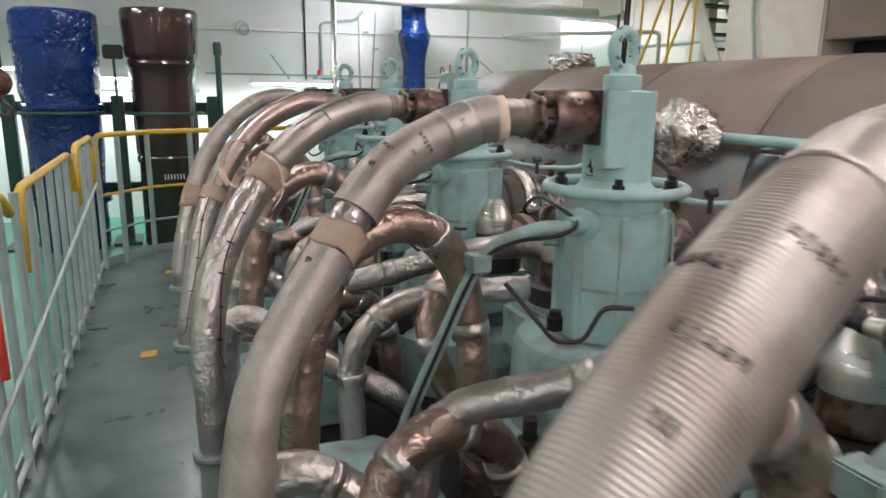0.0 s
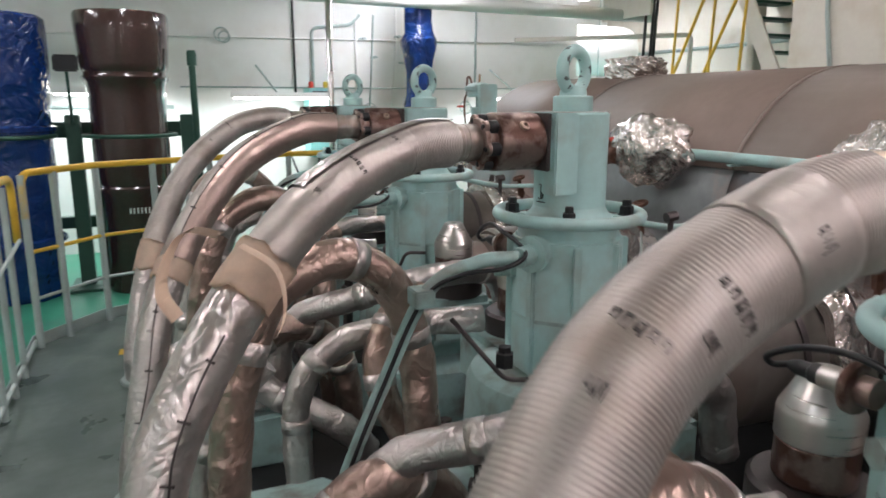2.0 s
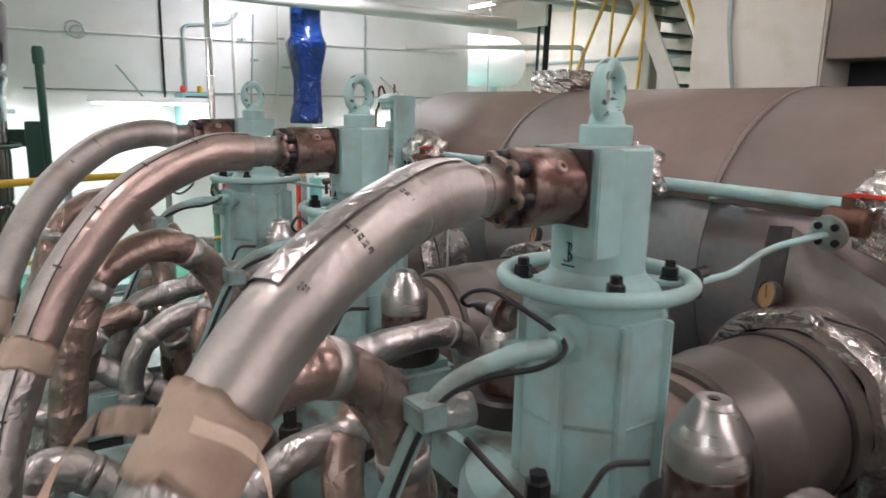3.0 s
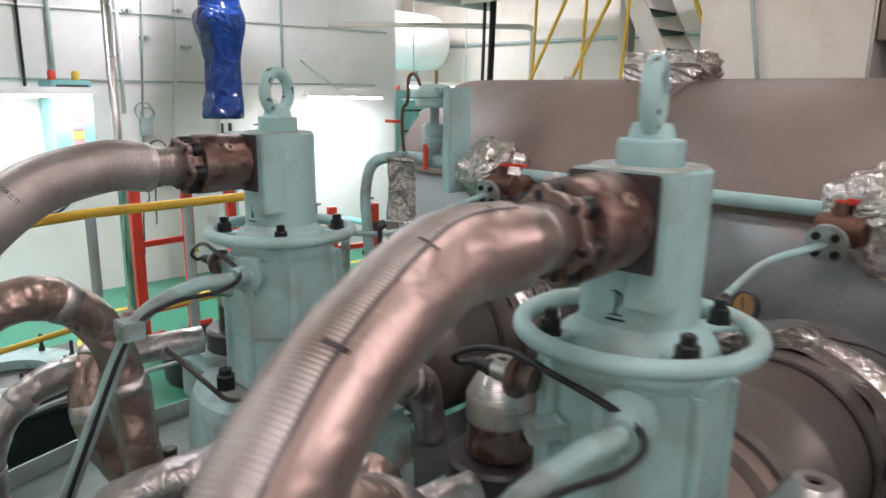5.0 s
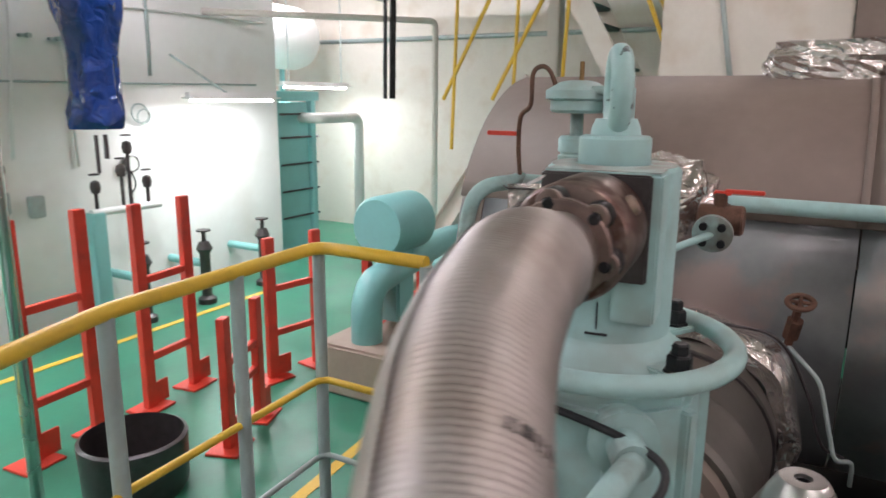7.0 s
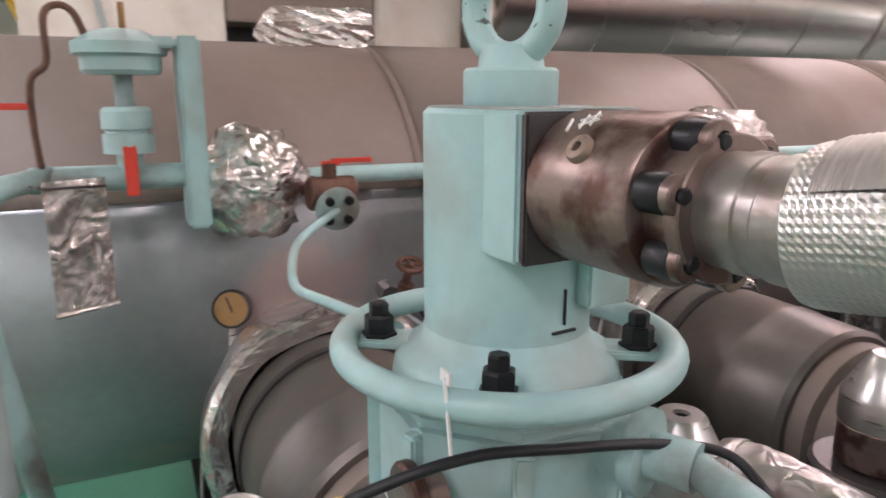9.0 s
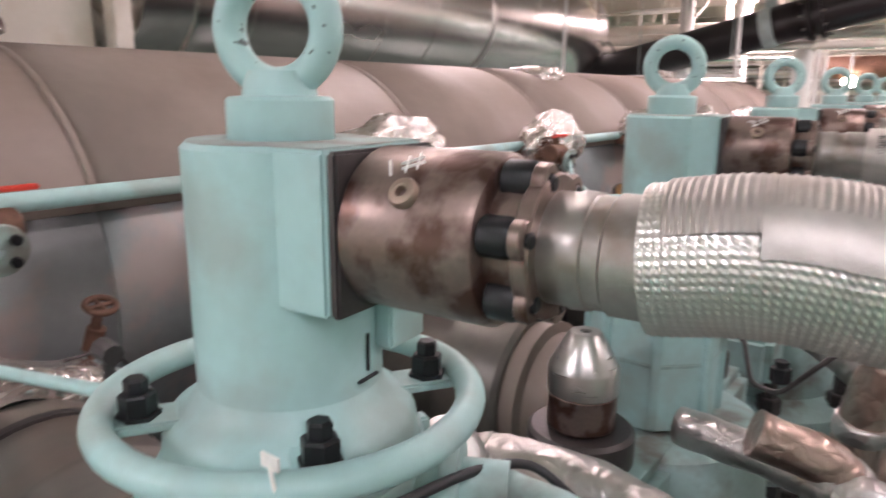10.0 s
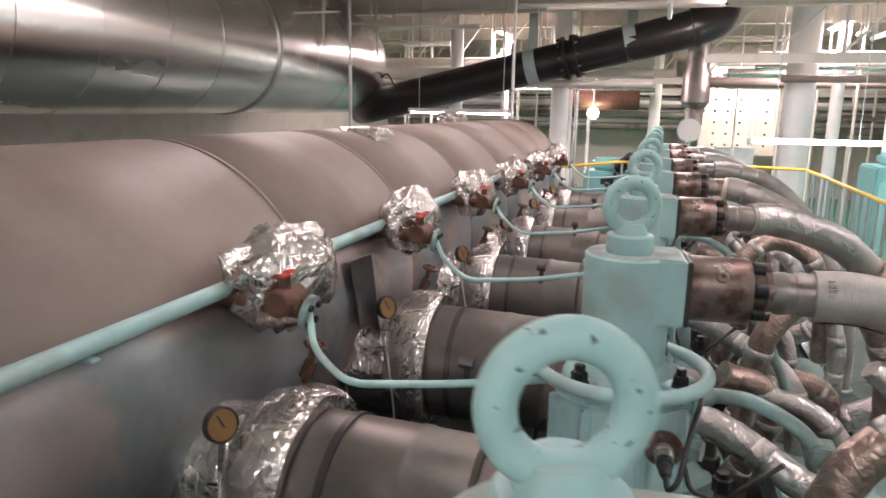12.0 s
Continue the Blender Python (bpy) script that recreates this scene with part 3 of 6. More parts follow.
def drain_cock():
    e = thing("drain_cock", "rusty drain cock with handwheel above the foil-wrapped flange", "valve", group="rusty drain cocks")
    part("stem", join(rod((1.10, -0.26, 0.78), (1.06, -0.28, 0.93), 0.013, 8), rod((1.09, -0.265, 0.82), (1.07, -0.275, 0.88), 0.024, 8)), RUST, e)
    part("handwheel", torus(0.036, 0.009, Matrix.Translation((1.055, -0.283, 0.94)) @ Matrix.Rotation(radians(-20), 4, "Y"), 18, 6), RUST, e)
    part("spokes", join(rod((1.02, -0.283, 0.93), (1.09, -0.283, 0.95), 0.006, 6), rod((1.055, -0.318, 0.94), (1.055, -0.248, 0.94), 0.006, 6)), RUST, e)
    part("drip_pipe", bent([(1.10, -0.25, 0.80), (1.02, -0.36, 0.72), (0.98, -0.42, 0.50), (1.05, -0.47, 0.48), (1.05, -0.47, 0.40)], 0.007, 0.03, 8), RAILP, e)
    return e


def pressure_dial():
    e = thing("pressure_dial", "brass-rimmed dial thermometer with yellowed face beside the exhaust branch", "gauge", group="dials along the receiver")
    M = along((1.095, 0.226, 0.86), (0.60, 0.45, 0.99))
    part("case", lathe([(0, -0.02), (0.05, -0.02), (0.053, -0.015), (0.053, 0.008), (0.049, 0.012), (0.047, 0.006), (0, 0.006)], 28, M), STEEL_DARK, e)
    face = part("face", lathe([(0, 0.0065), (0.046, 0.0065), (0.046, 0.0075), (0, 0.0075)], 28, M), BRASS, e)
    part("needle", box(-0.002, 0.002, -0.01, 0.035, 0.008, 0.0095, 0, M @ Matrix.Rotation(0.4, 4, "Z")), INK, face)
    part("stem", rod((1.095, 0.226, 0.81), (1.10, 0.235, 0.70), 0.011, 8), ALU, e)
    part("capillary", arc_pipe([(1.10, 0.24, 0.72), (1.06, 0.30, 0.62), (1.02, 0.34, 0.45), (1.0, 0.35, 0.25)], 0.005, 6, 6), ALU, e)
    return e


# hydraulic pipe from the actuator down to the gallery, seen from the unit's axis
PIPE_LINES = {
    1: [(-0.42, -0.036, 1.331), (-0.555, -0.058, 1.340), (-0.767, -0.116, 1.282), (-1.024, -0.249, 1.071), (-1.203, -0.414, 0.765), (-1.311, -0.557, 0.422), (-1.356, -0.63, 0.169), (-1.361, -0.635, 0.0)],
    2: [(-0.42, -0.036, 1.331), (-0.6, -0.047, 1.32), (-0.864, -0.134, 1.194), (-1.073, -0.252, 0.959), (-1.219, -0.396, 0.661), (-1.292, -0.514, 0.344), (-1.333, -0.566, 0.129), (-1.339, -0.568, 0.0)],
    3: [(-0.42, -0.036, 1.331), (-0.566, -0.095, 1.32), (-0.836, -0.225, 1.215), (-1.055, -0.338, 0.998), (-1.217, -0.442, 0.729), (-1.278, -0.531, 0.418), (-1.273, -0.568, 0.175), (-1.272, -0.568, 0.0)],
    4: [(-0.42, -0.036, 1.331), (-0.548, -0.022, 1.307), (-0.796, -0.058, 1.19), (-1.002, -0.158, 0.949), (-1.185, -0.273, 0.675), (-1.254, -0.396, 0.364), (-1.28, -0.458, 0.143), (-1.28, -0.462, 0.0)],
    5: [(-0.42, -0.036, 1.331), (-0.594, -0.071, 1.321), (-0.88, -0.184, 1.225), (-1.134, -0.273, 1.011), (-1.304, -0.399, 0.721), (-1.398, -0.506, 0.396), (-1.421, -0.553, 0.159), (-1.42, -0.555, 0.0)],
}


def cut(line, a, b):
    n = len(line) - 1
    return line[round(a * n):round(b * n) + 1]


def sleeve(line, r, ribbed, wob=0.0):
    if ribbed:
        return tube(resample(line, 0.00150), r, 20, wob, 0.0007)
    return tube(resample(line, 0.012), r, 22, wob)


def embossed_sleeve(line, r, cell=0.0068, depth=0.0009):
    """Foil sleeve pressed with a square grid of raised cells."""
    pts = resample(line, cell / 2)
    seg = 2 * round(2 * math.pi * r / cell)
    bm = bmesh.new()
    rows = []
    for i, p in enumerate(pts):
        t = (pts[min(i + 1, len(pts) - 1)] - pts[max(i - 1, 0)]).normalized()
        up = Vector((0, 0, 1))
        up = (up - t * up.dot(t)).normalized()
        side = t.cross(up)
        rows.append([])
        for q in range(seg):
            a = 2 * math.pi * q / seg
            k = r + (depth if i % 2 and q % 2 else 0) + 0.0008 * noise.noise(p * 22 + Vector((q * 0.07, 0, 0)))
            rows[-1].append(bm.verts.new(p + (up * math.cos(a) + side * math.sin(a)) * k))
    for u, v in zip(rows, rows[1:]):
        for q in range(seg):
            bm.faces.new((u[q], u[(q + 1) % seg], v[(q + 1) % seg], v[q])).smooth = False
    bm.faces.new(rows[0][::-1])
    bm.faces.new(rows[-1])
    return bm


def tape_wrap(line, a, b, r, seed=0.0):
    """Wound tape with torn, uneven edges and wrinkles."""
    n = len(line) - 1
    bm = bmesh.new()
    rows = []
    for i in range(9):
        rows.append([])
        for q in range(32):
            an = radians(360 * q / 32)
            e = Vector((2.2 * math.cos(an), 2.2 * math.sin(an), seed))
            f0, f1 = a + 0.006 * noise.noise(e * 0.6) + 0.002 * noise.noise(e * 7), b + 0.008 * noise.noise(e * 0.6 + Vector((5, 0, 3))) + 0.003 * noise.noise(e * 8)
            s = (f0 + (f1 - f0) * i / 8) * n
            j = min(int(s), n - 1)
            p = line[j].lerp(line[j + 1], s - j)
            t = (line[j + 1] - line[j]).normalized()
            up = Vector((0, 0, 1))
            up = (up - t * up.dot(t)).normalized()
            side = t.cross(up)
            d = up * math.cos(an) + side * math.sin(an)
            rows[-1].append(bm.verts.new(p + d * (r + 0.0045 * noise.noise(e * 2.5 + Vector((0, 0, i * 0.45))) + 0.002)))
    for u, v in zip(rows, rows[1:]):
        for q in range(32):
            bm.faces.new((u[q], u[(q + 1) % 32], v[(q + 1) % 32], v[q])).smooth = True
    bmesh.ops.solidify(bm, geom=bm.faces[:], thickness=0.0015)
    return bm


def half_sleeve(line, r, a0, a1, ribbed):
    """Open strip of sleeve over part of the pipe's round, between two angles from the top."""
    pts = resample(line, 0.0015 if ribbed else 0.012)
    bm = bmesh.new()
    rows = []
    for i, p in enumerate(pts):
        t = (pts[min(i + 1, len(pts) - 1)] - pts[max(i - 1, 0)]).normalized()
        up = Vector((0, 0, 1))
        up = (up - t * up.dot(t)).normalized()
        side = t.cross(up)
        k = r + (0.0006 * (0, 1, 0, -1)[i % 4] if ribbed else 0)
        rows.append([])
        for q in range(15):
            a = radians(a0 + (a1 - a0) * q / 14 + (2.0 * noise.noise(p * 14) if q in (0, 14) else 0))
            rows[-1].append(bm.verts.new(p + (up * math.cos(a) + side * math.sin(a)) * k))
    for a, b in zip(rows, rows[1:]):
        for q in range(14):
            bm.faces.new((a[q], a[q + 1], b[q + 1], b[q])).smooth = True
    return bm


def brand_marks(line, r, spots, parent):
    """Illegible dark print that runs round a sleeve: short bars that lie on its surface."""
    rr = r + 0.0008
    for f, ang, length, height in spots:
        i = round(f * (len(line) - 1))
        t = (line[min(i + 1, len(line) - 1)] - line[max(i - 1, 0)]).normalized()
        up = Vector((0, 0, 1))
        up = (up - t * up.dot(t)).normalized()
        side = t.cross(up)
        n = max(3, round(length / 0.016))
        for j in range(n):
            a = radians(ang) + 0.8 * length * ((j + 0.5) / n - 0.5) / rr
            d = up * math.cos(a) + side * math.sin(a)
            u = side * math.cos(a) - up * math.sin(a)
            w = d.cross(u)
            hgt = height * (0.62, 0.44, 0.48, 0.64, 0.46)[(j * 3 + round(f * 50)) % 5]
            c = line[i] + d * rr + w * (hgt - height * 0.6) * 0.5
            m = Matrix((u.to_4d(), w.to_4d(), d.to_4d(), (0, 0, 0, 1))).transposed()
            m[3][0] = m[3][1] = m[3][2] = 0
            m.translation = c
            lw = 0.8 * length / n
            stroke = join(box(-lw * 0.34, -lw * 0.16, -hgt / 2, hgt / 2, -0.002, 0.0005, 0, m), box(lw * 0.10, lw * 0.30, -hgt / 2, hgt * (0.42 if j % 2 else 0.2), -0.002, 0.0005, 0, m), box(-lw * 0.34, lw * 0.30, -hgt / 2, -hgt / 2 + 0.003, -0.002, 0.0004, 0, m))
            if j % 3:
                stroke = join(stroke, box(-lw * 0.34, lw * 0.30, hgt * 0.1, hgt * 0.1 + 0.003, -0.002, 0.0004, 0, m))
            part("print_mark", stroke, PRINT, parent)


def ticks(line, r, ang, f0, f1, n, parent):
    """Folded seam along a wrap, with short dark staple marks across it."""
    part("seam", half_sleeve(cut(line, f0, f1), r + 0.0022, ang - 2, ang + 2, False), STEEL_DARK, parent)
    for j in range(n):
        i = round((f0 + (f1 - f0) * (j + 0.5) / n) * (len(line) - 1))
        piece = [line[i].lerp(line[i + 1], q) for q in (0, 0.25, 0.5)]
        part("staple", half_sleeve(piece, r + 0.003, ang - 8 - 3 * (j % 2), ang + 9 + 4 * (j % 3), False), STEEL_DARK, parent)


def hydraulic_pipe(k):
    e = thing("hydraulic_pipe", "insulated hydraulic pipe in silver foil sleeve, bending down to the gallery", "pipe", Matrix.Translation(unit_axis(Y1 - PITCH * (k - 1))), group="bent hydraulic pipes")
    path = PIPE_LINES.get(k, PIPE_LINES[3])
    line = spline(path, 24)
    R = 0.064
    if k == 1:
        part("sleeve", embossed_sleeve(cut(line, 0.005, 0.62), R), EMBOSS, e, "embossed silver foil sleeve")
        part("ribbed_cover", half_sleeve(cut(line, 0.03, 0.62), R + 0.0035, -150, 62, True), RIB, e, "ribbed silver cover")
        part("patch", half_sleeve(cut(line, 0.10, 0.42), R + 0.0055, 44, 78, False), RIB, e)
        part("tape", tape_wrap(line, 0.60, 0.655, R + 0.006, k * 1.7), TAPE, e, "beige masking tape")
        part("lower_wrap", sleeve(cut(line, 0.65, 0.985), R, False, 0.003), FOIL_PIPE, e)
        brand_marks(line, R + 0.004, [(0.30, -50, 0.07, 0.021), (0.36, -50, 0.024, 0.024)], e)
    elif k == 2:
        part("sleeve", sleeve(cut(line, 0.02, 0.5), R, True), RIB, e, "ribbed silver sleeve")
        part("overlap", half_sleeve(cut(line, 0.02, 0.5), R + 0.003, -195, -28, False), FOIL_BLUSH, e, "plain foil overlap with cut edge")
        part("tape", tape_wrap(line, 0.49, 0.52, R + 0.004, k * 1.7), TAPE, e, "beige masking tape")
        part("lower_wrap", sleeve(cut(line, 0.51, 0.985), R - 0.002, False, 0.003), FOIL_PIPE, e)
        ticks(line, R + 0.002, -28, 0.03, 0.95, 11, e)
        brand_marks(line, R, [(0.05, 60, 0.06, 0.03), (0.6, -20, 0.04, 0.015)], e)
    elif k == 3:
        part("sleeve", sleeve(cut(line, 0.01, 0.16), R + 0.002, True), RIB, e, "ribbed silver sleeve")
        part("middle_wrap", sleeve(cut(line, 0.15, 0.37), R + 0.001, False, 0.003), FOIL_GREY, e)
        part("loose_flap", half_sleeve(cut(line, 0.03, 0.30), R + 0.006, -20, 110, False), FOIL_PIPE, e, "loose foil flap")
        part("tape", tape_wrap(line, 0.365, 0.415, R + 0.006, k * 1.7), TAPE, e, "loose beige masking tape")
        part("lower_wrap", sleeve(cut(line, 0.41, 0.985), R, False, 0.002), FOIL_PIPE, e)
        c = line[round(0.42 * (len(line) - 1))]
        u = unit_axis(Y1 - PITCH * 2)
        for w, pts in ((0.017, [(0.80, 3.50, 1.17), (0.86, 3.50, 1.125), (0.88, 3.50, 1.065), (0.875, 3.51, 0.995), (0.835, 3.50, 0.94)]), (0.028, [(0.76, 3.46, 1.20), (0.70, 3.44, 1.215), (0.66, 3.44, 1.155), (0.652, 3.44, 1.10), (0.675, 3.45, 1.05)])):
            pts = [Vector(p) - u - c for p in pts]
            sp = spline([c + Vector(p) for p in pts], 6)
            bm = bmesh.new()
            rows = [[bm.verts.new(q + Vector((s * w * 0.4, s * w, 0))) for s in (-1, 1)] for q in sp]
            for a, b in zip(rows, rows[1:]):
                bm.faces.new((a[0], a[1], b[1], b[0])).smooth = True
            bmesh.ops.solidify(bm, geom=bm.faces[:], thickness=0.002)
            part("tape_end", bm, TAPE, e, "hanging torn end of masking tape")
        brand_marks(line, R + 0.002, [(0.24, -50, 0.08, 0.022), (0.29, -45, 0.022, 0.024), (0.18, -40, 0.04, 0.02)], e)
        ticks(line, R + 0.001, -62, 0.45, 0.93, 9, e)
    elif k == 4:
        part("sleeve_end", sleeve(cut(line, 0.012, 0.05), R + 0.002, False), TAPE, e, "beige tape collar")
        part("sleeve", sleeve(cut(line, 0.045, 0.355), R + 0.005, True), RIB, e, "ribbed silver sleeve")
        part("sleeve_band", sleeve(cut(line, 0.13, 0.19), R + 0.0075, False), FOIL_GREY, e)
        part("bare_wrap", sleeve(cut(line, 0.35, 0.385), R - 0.008, False, 0.005), FOIL_PIPE, e)
        part("tape", tape_wrap(line, 0.378, 0.412, R + 0.004, k * 1.7), TAPE, e, "beige masking tape")
        part("lower_wrap", sleeve(cut(line, 0.408, 0.985), R + 0.001, True), RIB, e, "ribbed silver sleeve")
        brand_marks(line, R + 0.006, [(0.165, -70, 0.035, 0.036), (0.235, -72, 0.085, 0.026), (0.255, -75, 0.026, 0.026), (0.275, -28, 0.085, 0.026), (0.305, -22, 0.028, 0.028), (0.435, -12, 0.026, 0.026)], e)
    elif k == 5:
        part("sleeve", sleeve(cut(line, 0.03, 0.52), R + 0.005, True), RIB, e, "ribbed silver sleeve")
        part("sleeve_band", sleeve(cut(line, 0.16, 0.22), R + 0.0075, False), FOIL_GREY, e)
        part("tape", tape_wrap(line, 0.50, 0.54, R + 0.008, k * 1.7), TAPE, e, "beige masking tape")
        part("lower_wrap", sleeve(cut(line, 0.53, 0.985), R + 0.001, False, 0.002), FOIL_GREY, e)
        brand_marks(line, R + 0.006, [(0.275, -48, 0.085, 0.028), (0.33, -28, 0.085, 0.026), (0.355, -32, 0.03, 0.03), (0.30, 12, 0.085, 0.026), (0.41, -12, 0.03, 0.028)], e)
    else:
        part("sleeve", sleeve(cut(line, 0.01, 0.985), R, False, 0.003), FOIL_PIPE, e)
        part("tape", tape_wrap(line, 0.49, 0.52, R + 0.004, k * 1.7), TAPE, e, "beige masking tape")
    part("foot_flange", lathe([(0, 0.0), (0.085, 0.0), (0.088, 0.004), (0.088, 0.022), (0.084, 0.026), (0.058, 0.028), (0.058, 0.05), (0, 0.05)], 28, pose(path[-1][0], path[-1][1], 0)), RAILP, e)
    return e


def fuel_pipe(pts, r, material, label, y):
    e = thing("fuel_pipe", label, "pipe", Matrix.Translation(unit_axis(y)), "insulated fuel pipes")
    line = spline(pts, 10)
    part("lagging", tube(resample(line, 0.02), r, 16, 0.006, ws=14), material, e)
    n = len(line)
    for f in (0.22, 0.47, 0.70):
        c = round((f + 0.03 * math.sin(y * 3 + r * 900)) * (n - 1))
        part("foil_band", tube(resample(line[c:c + 3], 0.02), r + 0.004, 16, 0.003, ws=14), FOIL_PIPE, e)
    return e


proto_valve, proto_fuel, proto_cover, proto_branch, proto_dial, proto_cock = exhaust_valve(), fuel_valve(), cylinder_cover(), exhaust_branch(), pressure_dial(), drain_cock()
for k in range(1, 8):
    y = Y1 - PITCH * (k - 1)
    at = Matrix.Translation(unit_axis(y))
    if k == 1:
        for o in (proto_valve, proto_cover, proto_branch, proto_dial, proto_cock):
            o.matrix_world = at
        valve = proto_valve
        proto_fuel.matrix_world = Matrix.Translation((ROWX + 0.01, y - 0.34, 0))
    else:
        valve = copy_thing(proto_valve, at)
        copy_thing(proto_cover, at)
        copy_thing(proto_branch, at)
        copy_thing(proto_dial, at)
        copy_thing(proto_cock, at)
        copy_thing(proto_fuel, Matrix.Translation((ROWX + 0.01, y - 0.34, 0)))
    copy_thing(proto_fuel, Matrix.Translation((ROWX + 0.035, y + 0.365, 0)))
    text_part(str(k), 0.074, INK, valve, Matrix.Translation((-0.1115, -0.018, 1.175)) @ Matrix.Rotation(radians(-90 + 8), 4, "Z") @ Matrix.Rotation(radians(90), 4, "X"), "number", 0.002, 0.0028)
    if k == 1:
        part("number_foot", box(-0.018, 0.018, -0.0015, 0.0015, -0.002, 0.002, 0, Matrix.Translation((-0.1115, -0.018, 1.147)) @ Matrix.Rotation(radians(-90 + 8), 4, "Z") @ Matrix.Rotation(radians(90), 4, "X")), INK, valve)
    n, right = Vector((0, math.sin(0.5), math.cos(0.5))), Vector((-1, 0, 0))
    up = n.cross(right)
    mm = Matrix((right.to_4d(), up.to_4d(), n.to_4d(), (0, 0, 0, 1))).transposed()
    mm[3][0] = mm[3][1] = mm[3][2] = 0
    mm.translation = Vector((-0.225, 0.012, 1.331)) + n * 0.0835
    text_part("%d#" % k, 0.04, CHALK, valve, mm @ Matrix.Rotation(radians(38), 4, "Z"), "chalk_mark", 0.0012, 0.0009)
    indicator_valve(k).matrix_world = at
    hydraulic_pipe(k)
    fuel_pipe([(-1.08, -0.12, 0.30), (-1.04, -0.10, 0.70), (-0.93, -0.06, 0.95), (-0.74, -0.04, 1.03), (-0.58, 0.01, 0.92), (-0.515, 0.0, 0.72), (-0.50, -0.03, 0.45), (-0.49, -0.04, 0.0)], 0.055, FOIL_COPPER, "arched fuel pipe lagged in amber-stained foil", y)
    fuel_pipe([(0.20, -0.50, 0.50), (0.15, -0.51, 0.68), (0.03, -0.55, 0.75), (-0.26, -0.57, 0.735), (-0.49, -0.46, 0.655), (-0.67, -0.34, 0.575), (-0.75, -0.29, 0.46), (-0.77, -0.27, 0.25), (-0.77, -0.27, 0.0)], 0.052, FOIL_PIPE, "low fuel pipe lagged in shiny foil between the covers", y)
    fuel_pipe([(-0.17, 0.26, 0.70), (-0.40, 0.30, 0.70), (-0.66, 0.32, 0.66), (-0.80, 0.32, 0.52), (-0.82, 0.32, 0.30), (-0.80, 0.32, 0.0)], 0.046, FOIL_PIPE, "short fuel pipe lagged in shiny foil", y)
    fuel_pipe([(-0.95, -0.40, 0.28), (-0.88, -0.38, 0.46), (-0.72, -0.34, 0.53), (-0.56, -0.30, 0.44), (-0.48, -0.28, 0.25), (-0.46, -0.28, 0.0)], 0.06, FOIL_COPPER, "lower fuel pipe loop lagged in amber-stained foil", y)
    fuel_pipe([(-1.20, -0.30, 0.0), (-1.20, -0.30, 0.34), (-1.13, -0.305, 0.46), (-1.0, -0.33, 0.40), (-0.80, -0.40, 0.26), (-0.55, -0.50, 0.12), (-0.45, -0.52, 0.0)], 0.058, FOIL_PIPE, "sloping fuel pipe lagged in stained foil", y)
    fuel_pipe([(-1.10, 0.02, 0.0), (-1.13, 0.02, 0.35), (-1.08, 0.0, 0.62), (-0.95, 0.0, 0.75)], 0.045, FOIL_PIPE, "thin upright pipe lagged in foil", y)
    fuel_pipe([(-0.30, 0.10, 0.0), (-0.46, 0.18, 0.30), (-0.56, 0.22, 0.55), (-0.50, 0.30, 0.72), (-0.35, 0.36, 0.78)], 0.05, FOIL_COPPER, "sloping fuel pipe lagged in amber-stained foil", y)
    cond = thing("cable_conduit", "grey-teal conduit with black cable from the valve to the gallery", "conduit", at, "cable conduits")
    cl = [(-0.24, -0.122, 1.005), (-0.36, -0.11, 1.0), (-0.50, -0.07, 0.92), (-0.62, -0.06, 0.68), (-0.76, -0.06, 0.36), (-0.86, -0.06, 0.0)]
    part("conduit", tube(spline(cl, 8), 0.021, 12), TEAL_D, cond)
    cable = [(-0.125, 0.318, 0.972), (-0.130, 0.352, 0.962), (-0.150, 0.345, 0.985), (-0.168, 0.26, 1.030), (-0.190, 0.15, 1.057), (-0.205, 0.04, 1.050), (-0.212, -0.09, 1.030), (-0.245, -0.165, 1.015), (-0.31, -0.165, 0.990), (-0.42, -0.115, 0.968), (-0.52, -0.085, 0.90), (-0.64, -0.085, 0.66), (-0.765, -0.085, 0.36), (-0.86, -0.085, 0.0)]
    part("cable", tube(spline(cable, 8), 0.0065, 8), RUBBER, cond, "black rubber cable")
    CM = along((-0.118, 0.150, 0.978), (-0.124, 0.318, 0.972))
    part("socket_flange", lathe([(0, 0.0), (0.026, 0.0), (0.026, 0.028), (0.044, 0.030), (0.046, 0.034), (0.046, 0.044), (0.042, 0.048), (0.022, 0.048), (0, 0.048)], 28, CM), STEEL_BROWN, cond, "round browned connector flange")
    part("socket_barrel", lathe([(0, 0.047), (0.021, 0.047), (0.021, 0.060), (0.024, 0.061), (0.024, 0.070), (0.021, 0.071), (0.021, 0.100), (0, 0.100)], 20, CM), ALU, cond, "bright threaded connector barrel")
    part("plug", lathe([(0, 0.099), (0.019, 0.099), (0.019, 0.120), (0.015, 0.124), (0.015, 0.150), (0.009, 0.168), (0, 0.169)], 14, CM), RUBBER, cond, "black cable plug")
    if k == 1:
        part("tag", box(-0.170, -0.146, 0.161, 0.164, 1.131, 1.145, 0.0), CHALK, cond, "small white paper tag")
        part("tie", rod((-0.158, 0.164, 1.138), (-0.186, 0.168, 1.045), 0.0025, 6), CHALK, cond)
        part("yellow_tie", tube(spline([(-0.150, 0.300, 1.01), (-0.160, 0.285, 1.025), (-0.168, 0.268, 1.02), (-0.165, 0.258, 1.01)], 5), 0.004, 6), YELLOW, cond, "small yellow cable tie")
    part("clamp", box(-0.55, -0.49, -0.11, -0.03, 0.88, 0.93, 0.004, None), TEAL_D, cond)
    copper = thing("copper_line", "thin browned copper line beside the lower body", "pipe", at, "thin copper lines")
